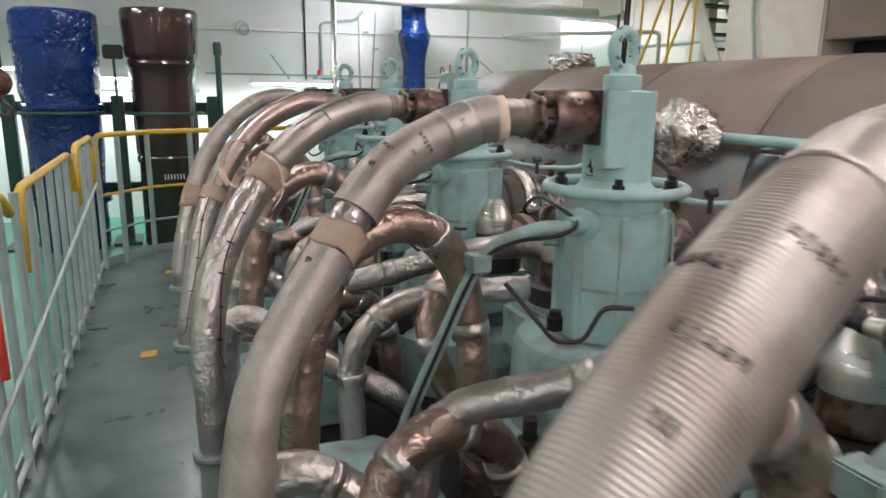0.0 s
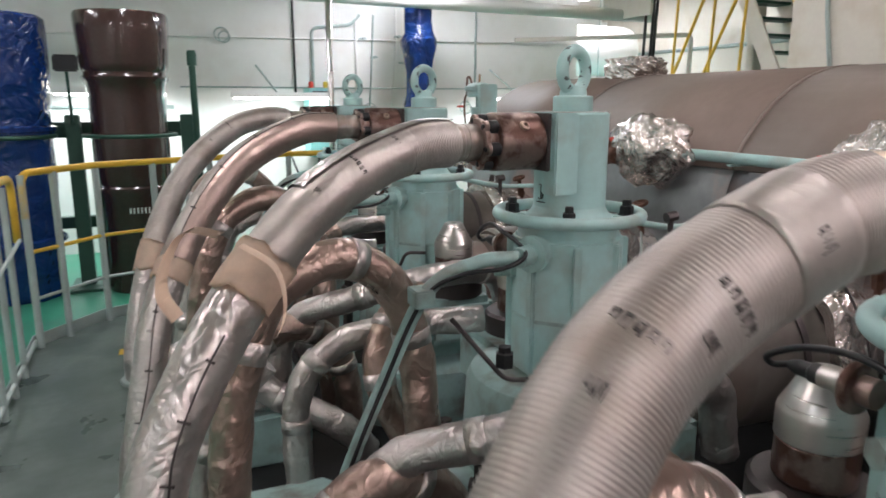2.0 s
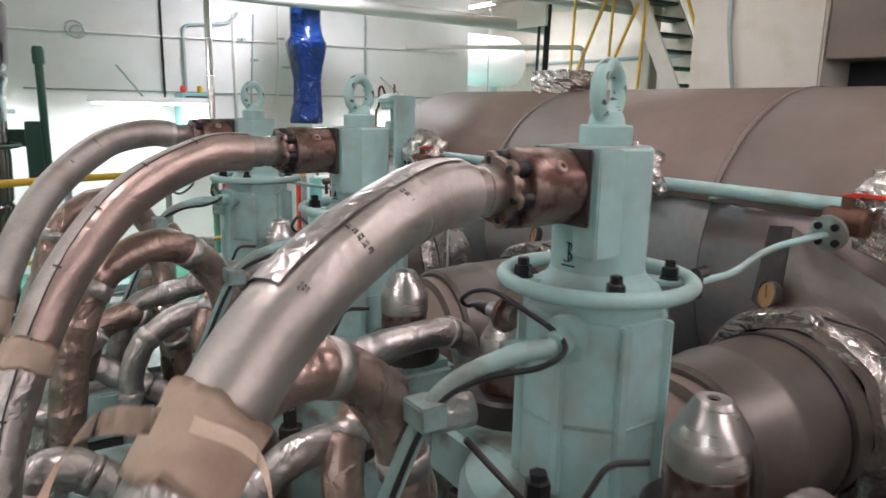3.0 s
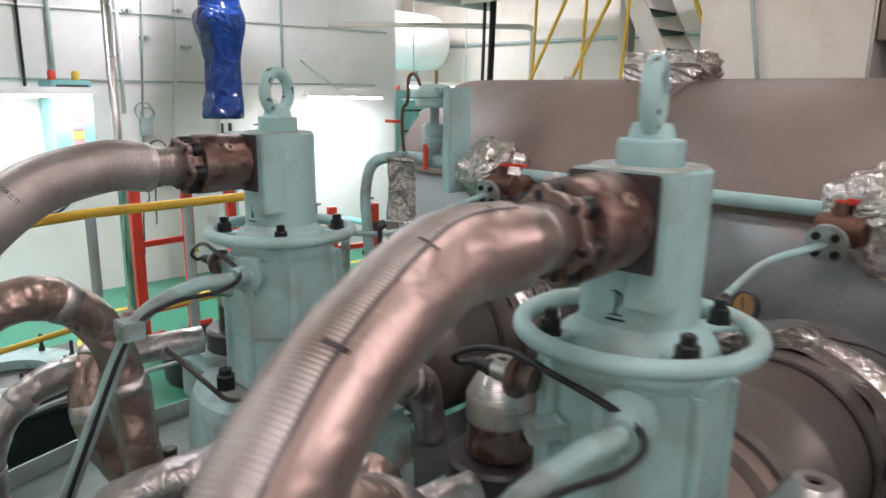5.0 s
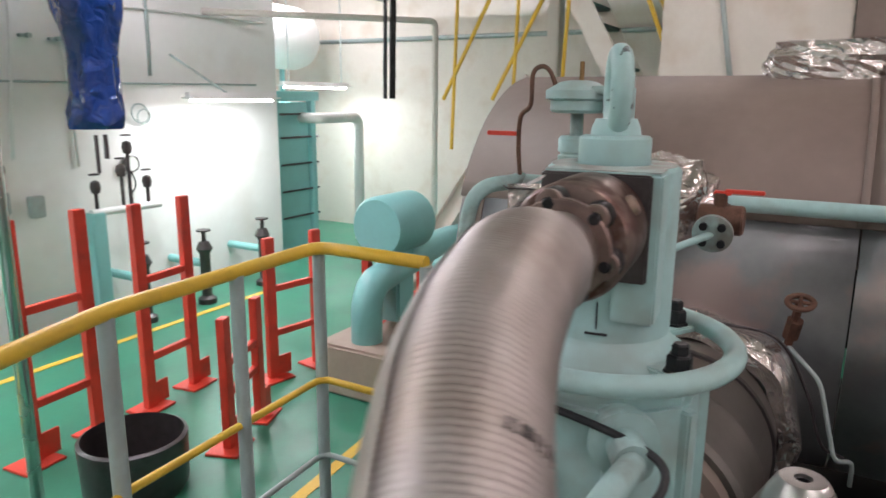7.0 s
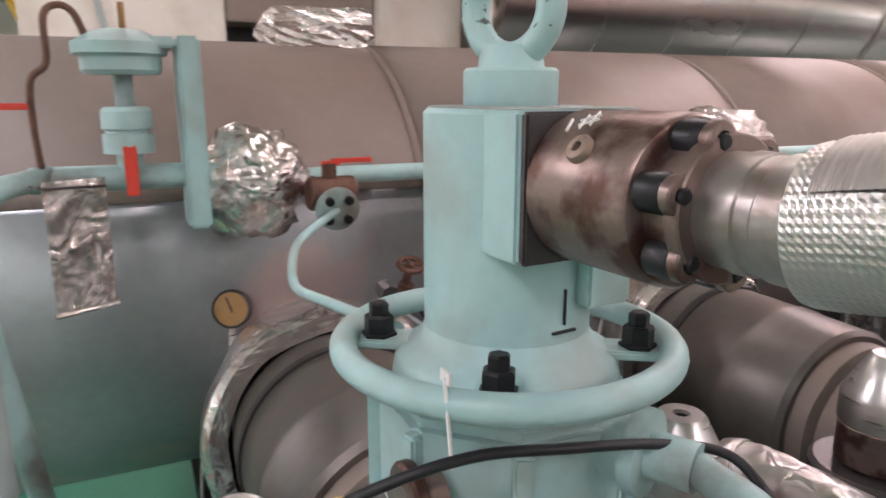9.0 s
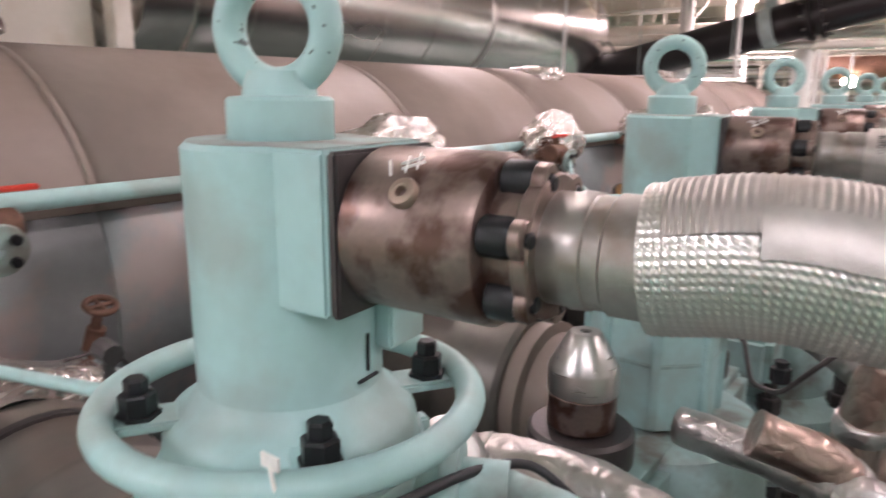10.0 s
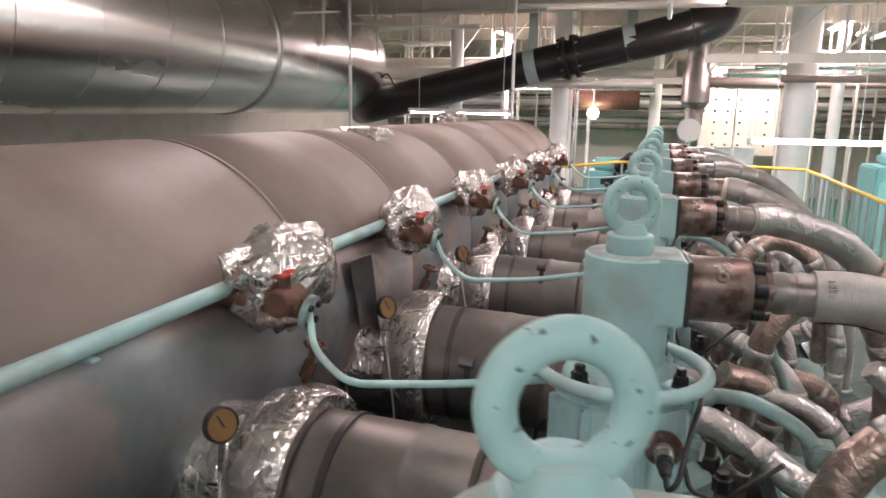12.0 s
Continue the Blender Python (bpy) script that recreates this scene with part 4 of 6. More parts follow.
    part("line", bent([(-0.10, -0.28, 0.78), (-0.18, -0.24, 0.78), (-0.22, -0.20, 0.66), (-0.30, -0.17, 0.66), (-0.44, -0.10, 0.84)], 0.0075, 0.03, 8), STEEL_DARK, copper)
    part("fitting", lathe([(0, 0), (0.028, 0), (0.028, 0.04), (0.02, 0.044), (0.02, 0.06), (0, 0.06)], 6, Matrix.Translation((-0.30, -0.165, 0.70)), flat=True), BLACK_BOLT, copper)

# ---------------- exhaust receiver ----------------
RX, RZ, RR, RY0, RY1 = 3.85, 0.83, 0.79, -2.6, 7.50
recv = thing("exhaust_receiver", "long brown-grey clad exhaust gas receiver drum", "exhaust receiver")


def arc_shell(r, a0, a1, y0, y1, n=40, thick=0.012):
    bm = bmesh.new()
    rows = []
    for i in range(n + 1):
        a = a0 + (a1 - a0) * i / n
        c, s = math.cos(a), math.sin(a)
        rows.append([bm.verts.new((RX + q * c, yy, RZ + q * s)) for q, yy in ((r, y0), (r, y1), (r - thick, y1), (r - thick, y0))])
    for a, b in zip(rows, rows[1:]):
        for i in range(4):
            f = bm.faces.new((a[i], a[(i + 1) % 4], b[(i + 1) % 4], b[i]))
            f.smooth = i in (0, 2)
    bm.faces.new(rows[0])
    bm.faces.new(rows[-1][::-1])
    bmesh.ops.recalc_face_normals(bm, faces=bm.faces[:])
    return bm


seams = [RY1, 6.10, 4.60, 3.42, 2.14, 0.86, -0.42, -1.6, RY0]
for a, b in zip(seams, seams[1:]):
    part("upper_cladding", arc_shell(RR, radians(-10), radians(157), b + 0.003, a - 0.003), RECV, recv)
    part("seam_strip", arc_shell(RR + 0.004, radians(-10), radians(157), b - 0.012, b + 0.012, 40, 0.01), RECV, recv)
    part("lower_cladding", arc_shell(RR - 0.02, radians(155), radians(275), b + 0.003, a - 0.003), RECV_LOW, recv, "dull steel lower cladding")
part("end_plate", lathe([(0, 0.0), (RR - 0.05, 0.0), (RR - 0.012, -0.02), (RR - 0.012, -0.10), (0, -0.10)], 64, Matrix.Translation((RX, RY1 - 0.003, RZ)) @ Matrix.Rotation(radians(-90), 4, "X")), RECV, recv)
part("far_end", lathe([(0, 0.0), (RR - 0.05, 0.0), (RR - 0.012, 0.02), (RR - 0.012, 0.1), (0, 0.1)], 48, Matrix.Translation((RX, RY0, RZ)) @ Matrix.Rotation(radians(-90), 4, "X")), RECV, recv)
for y in (6.6, 3.0, -1.0):
    part("saddle", box(RX - 0.45, RX + 0.45, y - 0.12, y + 0.12, LOW, 0.16, 0.01), TEAL_D, recv)
dp = thing("drain_pipe", "pale teal pipe running along the receiver", "pipe")
part("pipe", rod((3.06, 6.55, 1.195), (3.10, -2.0, 1.195), 0.026, 16), TEAL, dp)
for k in range(1, 7):
    part("pipe_clip", box(3.03, 3.20, Y1 - PITCH * k + 0.55, Y1 - PITCH * k + 0.58, 1.16, 1.168, 0.002), TEAL_D, dp)

# ---------------- gallery rail ----------------
rail = thing("gallery_rail", "grey guard rail with yellow top rail round the gallery", "railing")
P = [(-0.07, 6.66), (0.28, 7.09), (1.0, 7.40), (1.60, 7.60), (2.40, 7.64), (2.39, 7.22)]
top = [(x, y, 1.04) for x, y in P]
part("top_rail", bent([(-0.07, 6.66, 0.78)] + top, 0.021, 0.07, 12), YELLOW, rail, "yellow painted top rail")
part("mid_rail", bent([(x, y, 0.58) for x, y in P], 0.012, 0.05, 10), YELLOW, rail, "thin yellow middle rail")
part("low_rail", bent([(x, y, 0.30) for x, y in P], 0.010, 0.05, 10), RAILP, rail)
for x, y in [(-0.07, 6.66), (0.07, 6.83), (0.28, 7.09), (0.62, 7.24), (1.0, 7.40), (1.60, 7.60), (2.02, 7.62), (2.40, 7.64), (2.39, 7.22)]:
    part("post", rod((x, y, 0.0), (x, y, 1.03), 0.021, 12), RAILP, rail)
side = thing("side_rail", "grey upright-barred guard rail with yellow handrail beside the walkway", "railing")
part("handrail", bent([(-0.07, -3.0, 1.04), (-0.07, 3.45, 1.04), (-0.07, 3.58, 0.96)], 0.019, 0.05, 12), YELLOW, side, "worn yellow handrail")
part("handrail", bent([(-0.07, 3.75, 0.70), (-0.07, 3.75, 1.02), (-0.07, 5.2, 1.03), (-0.07, 5.35, 0.70)], 0.019, 0.12, 12), YELLOW, side, "worn yellow handrail")
part("handrail", bent([(-0.07, 5.45, 0.70), (-0.07, 5.45, 1.05), (-0.07, 6.35, 1.05), (-0.07, 6.35, 0.70)], 0.020, 0.12, 12), YELLOW, side, "yellow bent rail loop")
for i in range(34):
    y = -2.8 + 0.27 * i
    if y < 6.5:
        part("baluster", rod((-0.07, y, 0.02), (-0.07, y, 1.02), 0.0165, 10), RAILP, side)
part("bottom_bar", rod((-0.07, -3.0, 0.09), (-0.07, 6.5, 0.09), 0.012, 10), RAILP, side)
part("brace", rod((-0.05, 2.6, 0.35), (-0.05, 6.3, 0.72), 0.010, 8), RAILP, side)

# ---------------- things on and round the receiver ----------------
ctl = thing("control_valve", "teal pneumatic control valve with red levers on the receiver", "control valve")
part("actuator", lathe([(0, 1.475), (0.080, 1.475), (0.090, 1.485), (0.090, 1.515), (0.106, 1.522), (0.106, 1.548), (0.092, 1.556), (0.06, 1.575), (0.03, 1.58), (0, 1.58)], 28, pose(2.93, 6.96, 0)), TEAL, ctl)
part("stem", rod((2.93, 6.96, 1.40), (2.93, 6.96, 1.505), 0.022, 12), TEAL_D, ctl)
part("body", lathe([(0, 1.22), (0.03, 1.22), (0.03, 1.29), (0.058, 1.29), (0.058, 1.335), (0.05, 1.338), (0.05, 1.345), (0.058, 1.348), (0.058, 1.39), (0.05, 1.40), (0, 1.40)], 20, pose(2.93, 6.96, 0)), TEAL, ctl)
part("bracket", box(2.86, 3.0, 6.785, 6.84, 1.10, 1.565, 0.008), TEAL, ctl, "flat teal mounting bracket")
part("bracket_top", box(2.86, 3.0, 6.84, 6.90, 1.535, 1.562, 0.006), TEAL, ctl)
part("air_line", arc_pipe([(2.91, 7.03, 1.56), (2.90, 7.05, 1.61), (2.90, 7.08, 1.625), (2.90, 7.11, 1.60), (2.90, 7.115, 1.50), (2.90, 7.15, 1.46), (2.90, 7.155, 1.36), (2.91, 7.15, 1.25)], 0.008, 8, 6), RUST, ctl, "brown bent air line")
part("needle_stem", rod((2.93, 6.95, 1.575), (2.93, 6.95, 1.64), 0.008, 8), BRASS, ctl)
part("lever", box(2.885, 2.905, 7.16, 7.27, 1.395, 1.41, 0.003), RED, ctl, "red lever handle")
part("lever", box(2.87, 2.88, 6.945, 6.975, 1.19, 1.31, 0.003), RED, ctl, "red lever handle")
part("inlet_pipe", rod((2.93, 6.74, 1.23), (2.93, 7.18, 1.23), 0.032, 14), TEAL_D, ctl)
part("outlet_pipe", bent([(2.93, 7.14, 1.24), (2.80, 7.27, 1.22), (2.78, 7.30, 1.05), (2.76, 7.16, 0.10)], 0.027, 0.10, 12), TEAL_D, ctl)
part("standing_pipe", rod((2.72, 7.40, -0.02), (2.72, 7.38, 0.86), 0.022, 12), TEAL_D, ctl)
flag = bmesh.new()
cells = [[flag.verts.new((2.87 - 0.07 * i / 8 + 0.012 * noise.noise(Vector((i * 0.7, j * 0.6, 3))), 7.02 + 0.125 * i / 8, 0.93 + 0.31 * j / 10)) for j in range(11)] for i in range(9)]
for i in range(8):
    for j in range(10):
        flag.faces.new((cells[i][j], cells[i + 1][j], cells[i + 1][j + 1], cells[i][j + 1]))
bmesh.ops.solidify(flag, geom=flag.faces[:], thickness=0.004)
fc = thing("foil_cover", "crinkled foil cover draped over a pipe fitting", "foil cover")
part("sheet", flag, FOIL, fc)
part("tie_wire", bent([(2.862, 7.02, 1.22), (2.795, 7.145, 1.225), (2.82, 7.17, 1.23)], 0.003, 0.01, 6), STEEL_DARK, fc)
part("folded_hem", rod((2.868, 7.018, 0.932), (2.798, 7.147, 0.932), 0.007, 8), FOIL, fc)

for (x, y, z, sx, sy, sz, sd) in ((3.80, 6.265, 1.665, 0.13, 0.19, 0.075, 2.0), (3.66, 2.75, 1.56, 0.13, 0.15, 0.07, 5.0), (4.15, -0.9, 1.62, 0.14, 0.15, 0.085, 7.0)):
    bm = bmesh.new()
    bmesh.ops.create_cube(bm, size=2)
    bmesh.ops.subdivide_edges(bm, edges=bm.edges[:], cuts=7, use_grid_fill=True)
    for v in bm.verts:
        q = v.co * 1.6 + Vector((sd, sd, sd))
        k = 1 + 0.14 * noise.noise(q) + 0.10 * noise.noise(q * 2.6)
        rnd = v.co.normalized() * 1.35
        v.co = v.co.lerp(rnd, 0.35) * k
        v.co = Vector((x + v.co.x * sx, y + v.co.y * sy, z + v.co.z * sz))
    tagged(part("foil_lagging", bm, FOIL), "fitting wrapped in shiny crumpled foil on the receiver", "foil lagging", "foil bundles on the receiver")

# ---------------- spare liners in a rack ----------------
def liner(name, label, x, y, material, prof, jit):
    e = thing(name, label, "cylinder liner", Matrix.Translation((x, y, LOW)), "spare cylinder liners")
    part("barrel", lathe(prof, 56, None, jitter=jit), material, e)
    return e


wl = liner("wrapped_liner", "spare cylinder liner wrapped in blue plastic film", -0.70, 10.0, BLUE_WRAP, [(0, 0), (0.36, 0), (0.38, 0.05), (0.39, 0.8), (0.40, 1.2), (0.41, 1.55), (0.42, 1.62), (0.40, 1.7), (0.43, 1.85), (0.435, 2.3), (0.445, 2.6), (0.44, 2.70), (0.40, 2.73), (0, 2.74)], 0.035)
for z0 in (0.55, 1.64, 2.34):
    part("wrap_band", lathe([(0.41, z0), (0.432 + 0.004 * z0, z0 + 0.01), (0.43 + 0.006 * z0, z0 + 0.05), (0.41, z0 + 0.07)], 56, None, jitter=0.03), BLUE_WRAP, wl, "twisted band of plastic film")
bl = liner("greased_liner", "spare cylinder liner coated in glossy dark brown grease", 0.42, 10.0, BROWN_WRAP, [(0, 0), (0.33, 0), (0.34, 0.02), (0.34, 1.0), (0.36, 1.03), (0.36, 1.08), (0.345, 1.10), (0.36, 1.13), (0.37, 1.5), (0.36, 1.7), (0.37, 1.85), (0.36, 2.0), (0.385, 2.12), (0.40, 2.14), (0.405, 2.17), (0.39, 2.19), (0.385, 2.22), (0.40, 2.24), (0.41, 2.30), (0.43, 2.60), (0.435, 2.76), (0.42, 2.785), (0.30, 2.79), (0.30, 2.6), (0, 2.6)], 0.0)
for i in range(7):
    part("port_mark", box(-0.06 + i * 0.035, -0.05 + i * 0.035, -0.343, -0.32, 0.83, 0.89), CHALK, bl)
rack = thing("liner_rack", "dark green steel rack holding the spare liners", "rack")
for x in (-1.28, -0.12, 0.98):
    part("post", box(x - 0.07, x + 0.07, 10.14, 10.28, LOW, 1.30, 0.01), GREEN_DARK, rack)
    part("foot", box(x - 0.16, x + 0.16, 9.9, 10.5, LOW, LOW + 0.03, 0.005), GREEN_DARK, rack)
part("beam", box(-1.30, 1.02, 10.38, 10.50, 1.06, 1.22, 0.01), GREEN_DARK, rack)
part("beam", box(-1.30, 1.02, 10.38, 10.50, 0.10, 0.22, 0.01), GREEN_DARK, rack)
for x in (-0.70, 0.42):
    part("strap", torus(0.435, 0.02, pose(x, 10.0, 1.10), 44, 8), GREEN_DARK, rack)
part("guide_post", rod((1.06, 10.0, LOW), (1.06, 10.0, 1.84), 0.035, 14), GREEN_DARK, rack)
part("guide_head", lathe([(0, 1.80), (0.05, 1.80), (0.05, 1.92), (0.04, 1.95), (0, 1.95)], 14, pose(1.06, 10.0, 0)), GREEN_DARK, rack)
wl = thing("flood_light", "small black floodlight on the liner rack", "lamp")
part("housing", box(-0.22, 0.0, 9.95, 10.07, 1.72, 1.88, 0.015), RUBBER, wl)
part("stem", rod((-0.11, 10.1, 1.2), (-0.11, 10.02, 1.75), 0.015, 8), GREEN_DARK, wl)

# ---------------- north bulkhead ----------------
def wall_line(pts, r, material, label, cat="conduit"):
    o = tagged(part("wall_conduit" if cat == "conduit" else "wall_pipe", bent(pts, r, 0.09, 8), material), label, cat)
    return o


WY = WALL_Y - 0.02
wall_line([(2.49, WY, CEIL - 0.2), (2.49, WY, 1.50)], 0.014, RUBBER, "black cable conduit dropping down the bulkhead")
wall_line([(2.74, WY, 1.2), (2.74, WY, 2.42), (3.30, WY, 2.48), (3.42, WY, 2.62)], 0.022, RAILP, "grey bent conduit on the bulkhead")
wall_line([(3.36, WY, 2.6), (3.36, WY, 1.3)], 0.02, WALL, "white painted conduit on the bulkhead")
wall_line([(3.62, WY, 2.62), (3.60, WY, 2.15), (3.52, WY, 0.95)], 0.013, RAILP, "thin grey conduit on the bulkhead")
wall_line([(3.95, WY, 2.8), (3.95, WY, 2.1), (3.84, WY, 1.0)], 0.015, WALL, "white painted conduit on the bulkhead")
wall_line([(4.35, WY, 2.7), (4.40, WY, 0.9)], 0.012, WALL, "white painted conduit on the bulkhead")
wall_line([(5.23, WY, CEIL - 0.2), (5.21, WY, 1.70)], 0.016, RAILP, "grey lamp conduit on the bulkhead")
wall_line([(1.0, WY, 1.62), (4.6, WY, 1.62), (6.6, WY, 1.64)], 0.010, RAILP, "thin grey pipe running along the bulkhead", "pipe")
wall_line([(-3.8, WY, 2.2), (6.8, WY, 2.32)], 0.012, WALL, "white painted conduit under the deckhead")
wall_line([(-1.2, WY, 1.36), (0.9, WY, 1.36)], 0.025, RAILP, "grey handrail pipe on the bulkhead", "pipe")
wall_line([(5.9, WALL_Y, 2.36), (7.9, 10.4, 2.38), (7.9, 10.4, LOW)], 0.034, CREAM, "cream pipe crossing to the side bulkhead", "pipe")
wall_line([(9.575, 14.0, 2.35), (9.575, 8.4, 2.35), (9.575, 5.4, 2.40), (9.575, 5.2, LOW)], 0.03, RAILP, "grey conduit along the side bulkhead")
wall_line([(-3.0, 10.4, 2.68), (7.6, 10.9, 2.66)], 0.085, WALL, "white painted pipe under the deckhead", "pipe")
wall_line([(-3.0, 9.6, 2.86), (8.4, 9.9, 2.86)], 0.05, WALL, "white painted pipe under the deckhead", "pipe")
wall_line([(2.0, 8.2, 2.95), (8.8, 9.6, 2.80)], 0.06, CREAM, "cream pipe under the deckhead", "pipe")
for x, z in ((4.05, 1.98), (4.30, 1.97), (3.62, 2.05), (3.46, 2.30), (3.98, 2.34)):
    tagged(part("wall_bracket", join(box(x - 0.05, x + 0.05, WY - 0.03, WALL_Y - 0.003, z - 0.012, z + 0.012, 0.003), rod((x, WY - 0.03, z), (x, WY - 0.08, z), 0.02, 8)), RAILP), "small grey pipe bracket on the bulkhead", "bracket", "pipe brackets on the bulkhead")
for x, z in ((1.55, 2.29), (3.55, 1.32), (5.05, 1.35)):
    o = thing("cable_coil", "coil of thin cable hung on the bulkhead", "cable")
    part("coil", join(torus(0.09, 0.008, Matrix.Translation((x, WY - 0.02, z)) @ Matrix.Rotation(radians(80), 4, "X"), 24, 6), torus(0.07, 0.008, Matrix.Translation((x + 0.03, WY - 0.03, z - 0.03)) @ Matrix.Rotation(radians(100), 4, "X"), 24, 6)), RAILP, o)


def tube_fixture(x, y, z, length, power, tilt=0.0, visible=True, color=(0.93, 1.0, 0.97)):
    """Fluorescent batten that hangs from an arm and throws its light down."""
    e = thing("tube_lamp", "hanging fluorescent tube lamp with white reflector", "lamp", group="fluorescent tube lamps")
    part("reflector", join(box(x - length / 2, x + length / 2, y - 0.09, y + 0.09, z + 0.03, z + 0.045, 0.004), box(x - length / 2, x + length / 2, y - 0.035, y + 0.035, z + 0.045, z + 0.09, 0.006)), WALL, e)
    if WALL_Y - 1.0 < y < WALL_Y:
        part("arm", rod((x - 0.1, y, z + 0.09), (x - 0.28, WALL_Y - 0.004, z + 0.45), 0.012, 8), RAILP, e)
    else:
        for dx in (-0.4, 0.4):
            part("hanger", rod((x + dx * length, y, z + 0.08), (x + dx * length, y, CEIL), 0.008, 8), RAILP, e)
    part("tube", rod((x - length / 2 + 0.04, y, z + 0.012), (x + length / 2 - 0.04, y, z + 0.012), 0.014, 10), LIGHT, e, "glowing fluorescent tube")
    ceiling_lamp(x, y, z - 0.01, length, 0.12, power, color)


tube_fixture(2.25, 11.45, 1.46, 1.35, 42)
tube_fixture(5.75, 11.45, 1.46, 1.15, 52)
tube_fixture(0.2, 11.55, 1.50, 1.30, 50)
tube_fixture(-1.9, 11.3, 1.60, 1.30, 40)
tube_fixture(8.4, 12.6, 1.62, 1.40, 55)

cb = thing("alarm_cabinet", "pale teal alarm cabinet with coloured lamp strip and beacons", "cabinet", Matrix.Translation((-0.27, 0, 0.03)))
part("body", box(2.86, 3.20, 11.55, 11.96, 0.66, 1.58, 0.012), TEAL_EQ, cb)
part("head_panel", box(2.90, 3.17, 11.535, 11.552, 1.42, 1.54, 0.004), STEEL_DARK, cb)
for i, col in enumerate(((0.2, 0.8, 0.8), (0.9, 0.15, 0.25), (0.9, 0.2, 0.3), (0.95, 0.45, 0.1), (0.9, 0.3, 0.3), (0.95, 0.75, 0.5))):
    part("lamp_window", box(3.0, 3.09, 11.538, 11.552, 1.31 - 0.085 * i, 1.38 - 0.085 * i, 0.003), mat("lamp_window_%d" % i, col, 0.3, 0, 0.0, 5, 0.0, emit=0.6), cb, "lit coloured lamp window")
for x, m in ((2.92, RED), (3.12, YELLOW)):
    part("beacon", lathe([(0, 1.58), (0.035, 1.58), (0.036, 1.64), (0.028, 1.665), (0, 1.67)], 14, pose(x, 11.72, 0)), m, cb, "coloured beacon lamp")
part("cable", arc_pipe([(3.0, 11.7, 0.67), (2.95, 11.7, 0.45), (2.75, 11.75, 0.38), (2.6, 11.9, 0.8)], 0.014, 8), RUBBER, cb)
wall_line([(2.40, 9.5, LOW), (2.40, 9.5, 2.95)], 0.033, SHEET, "shiny silver pipe standing from deck to deckhead", "pipe")

for x, z, r in ((3.65, 0.93, 0.09), (4.90, 0.89, 0.075), (3.50, 0.62, 0.05)):
    g = thing("wall_gauge", "round white-faced pressure gauge on the bulkhead", "gauge", group="bulkhead gauges")
    M = Matrix.Translation((x, WY - 0.03, z)) @ Matrix.Rotation(radians(90), 4, "X")
    part("case", lathe([(0, -0.03), (r, -0.03), (r * 1.05, -0.02), (r * 1.05, 0.02), (r * 0.92, 0.025), (r * 0.9, 0.015), (0, 0.015)], 28, M), STEEL_DARK, g)
    part("face", lathe([(0, 0.016), (r * 0.89, 0.016), (r * 0.89, 0.018), (0, 0.018)], 28, M), GLASS_W, g)
    part("hose", arc_pipe([(x, WY - 0.02, z - r), (x + 0.03, WY - 0.03, z - 0.2), (x - 0.04, WY - 0.03, z - 0.35), (x - 0.06, WY - 0.02, z - 0.8)], 0.007, 6), RUBBER, g)
man = thing("valve_manifold", "teal valve manifold with small handwheels on the bulkhead", "manifold")
part("header", rod((4.30, 11.72, 0.52), (5.0, 11.72, 0.52), 0.035, 12), WALL, man)
for i, (x, z) in enumerate(((4.36, 0.80), (4.62, 0.92), (4.88, 0.80), (4.70, 1.12))):
    v = part("valve", join(rod((x, 11.72, 0.52), (x, 11.72, z), 0.016, 8), lathe([(0, -0.05), (0.035, -0.05), (0.045, 0), (0.035, 0.05), (0, 0.05)], 12, pose(x, 11.72, z - 0.06)), torus(0.04, 0.007, pose(x, 11.72, z + 0.05), 16, 6)), STEEL_DARK, man)
part("base", box(4.27, 4.40, 11.66, 11.80, LOW, 0.52, 0.01), TEAL_EQ, man)
for x, z in ((3.98, 0.60), (3.56, 1.16), (3.7, 0.66)):
    tagged(part("wall_box", box(x - 0.06, x + 0.06, WALL_Y - 0.07, WALL_Y - 0.002, z - 0.09, z + 0.09, 0.008), RAILP), "small grey junction box on the bulkhead", "junction box", "junction boxes")
for x in (4.6, 5.3, 6.1):
    o = thing("wall_pump", "small dark valve group low on the bulkhead", "valve", group="valves low on the bulkhead")
    part("body", lathe([(0, LOW), (0.09, LOW), (0.09, LOW + 0.05), (0.05, LOW + 0.08), (0.05, 0.0), (0.08, 0.05), (0.05, 0.12), (0.02, 0.13), (0.02, 0.22), (0.07, 0.225), (0.07, 0.24), (0, 0.24)], 16, pose(x, 11.5, 0)), STEEL_DARK, o)
    part("pipe", rod((x, 11.5, -0.1), (x, WALL_Y, -0.1), 0.04, 10), TEAL_EQ, o)

# hanging blue wrapped hose
hg = thing("hanging_wrapped_hose", "hanging ventilation hose wrapped in blue plastic film", "hose", Matrix.Translation((3.92, 10.95, 0)))
part("wrap", lathe([(0, 1.27), (0.17, 1.275), (0.185, 1.31), (0.18, 1.40), (0.155, 1.52), (0.155, 1.80), (0.18, 1.96), (0.235, 2.10), (0.24, 2.22), (0.20, 2.30), (0.17, 2.45), (0.17, 2.95), (0, 2.95)], 40, jitter=0.05), BLUE_WRAP, hg)
part("tail", join(rod((-0.03, 0, 0.95), (-0.03, 0, 1.23), 0.014, 8), rod((0.06, 0.02, 1.05), (0.06, 0.02, 1.23), 0.018, 8)), STEEL_DARK, hg)
for dx in (0.0, 0.09, 0.13):
    tagged(part("hoist_cable", rod((7.30 + dx * 1.3, 10.7, 1.50), (7.34 + dx * 1.5, 10.7, CEIL), 0.022, 8), RUBBER), "black hoist cable hanging from the deckhead", "cable", "hanging hoist cables")

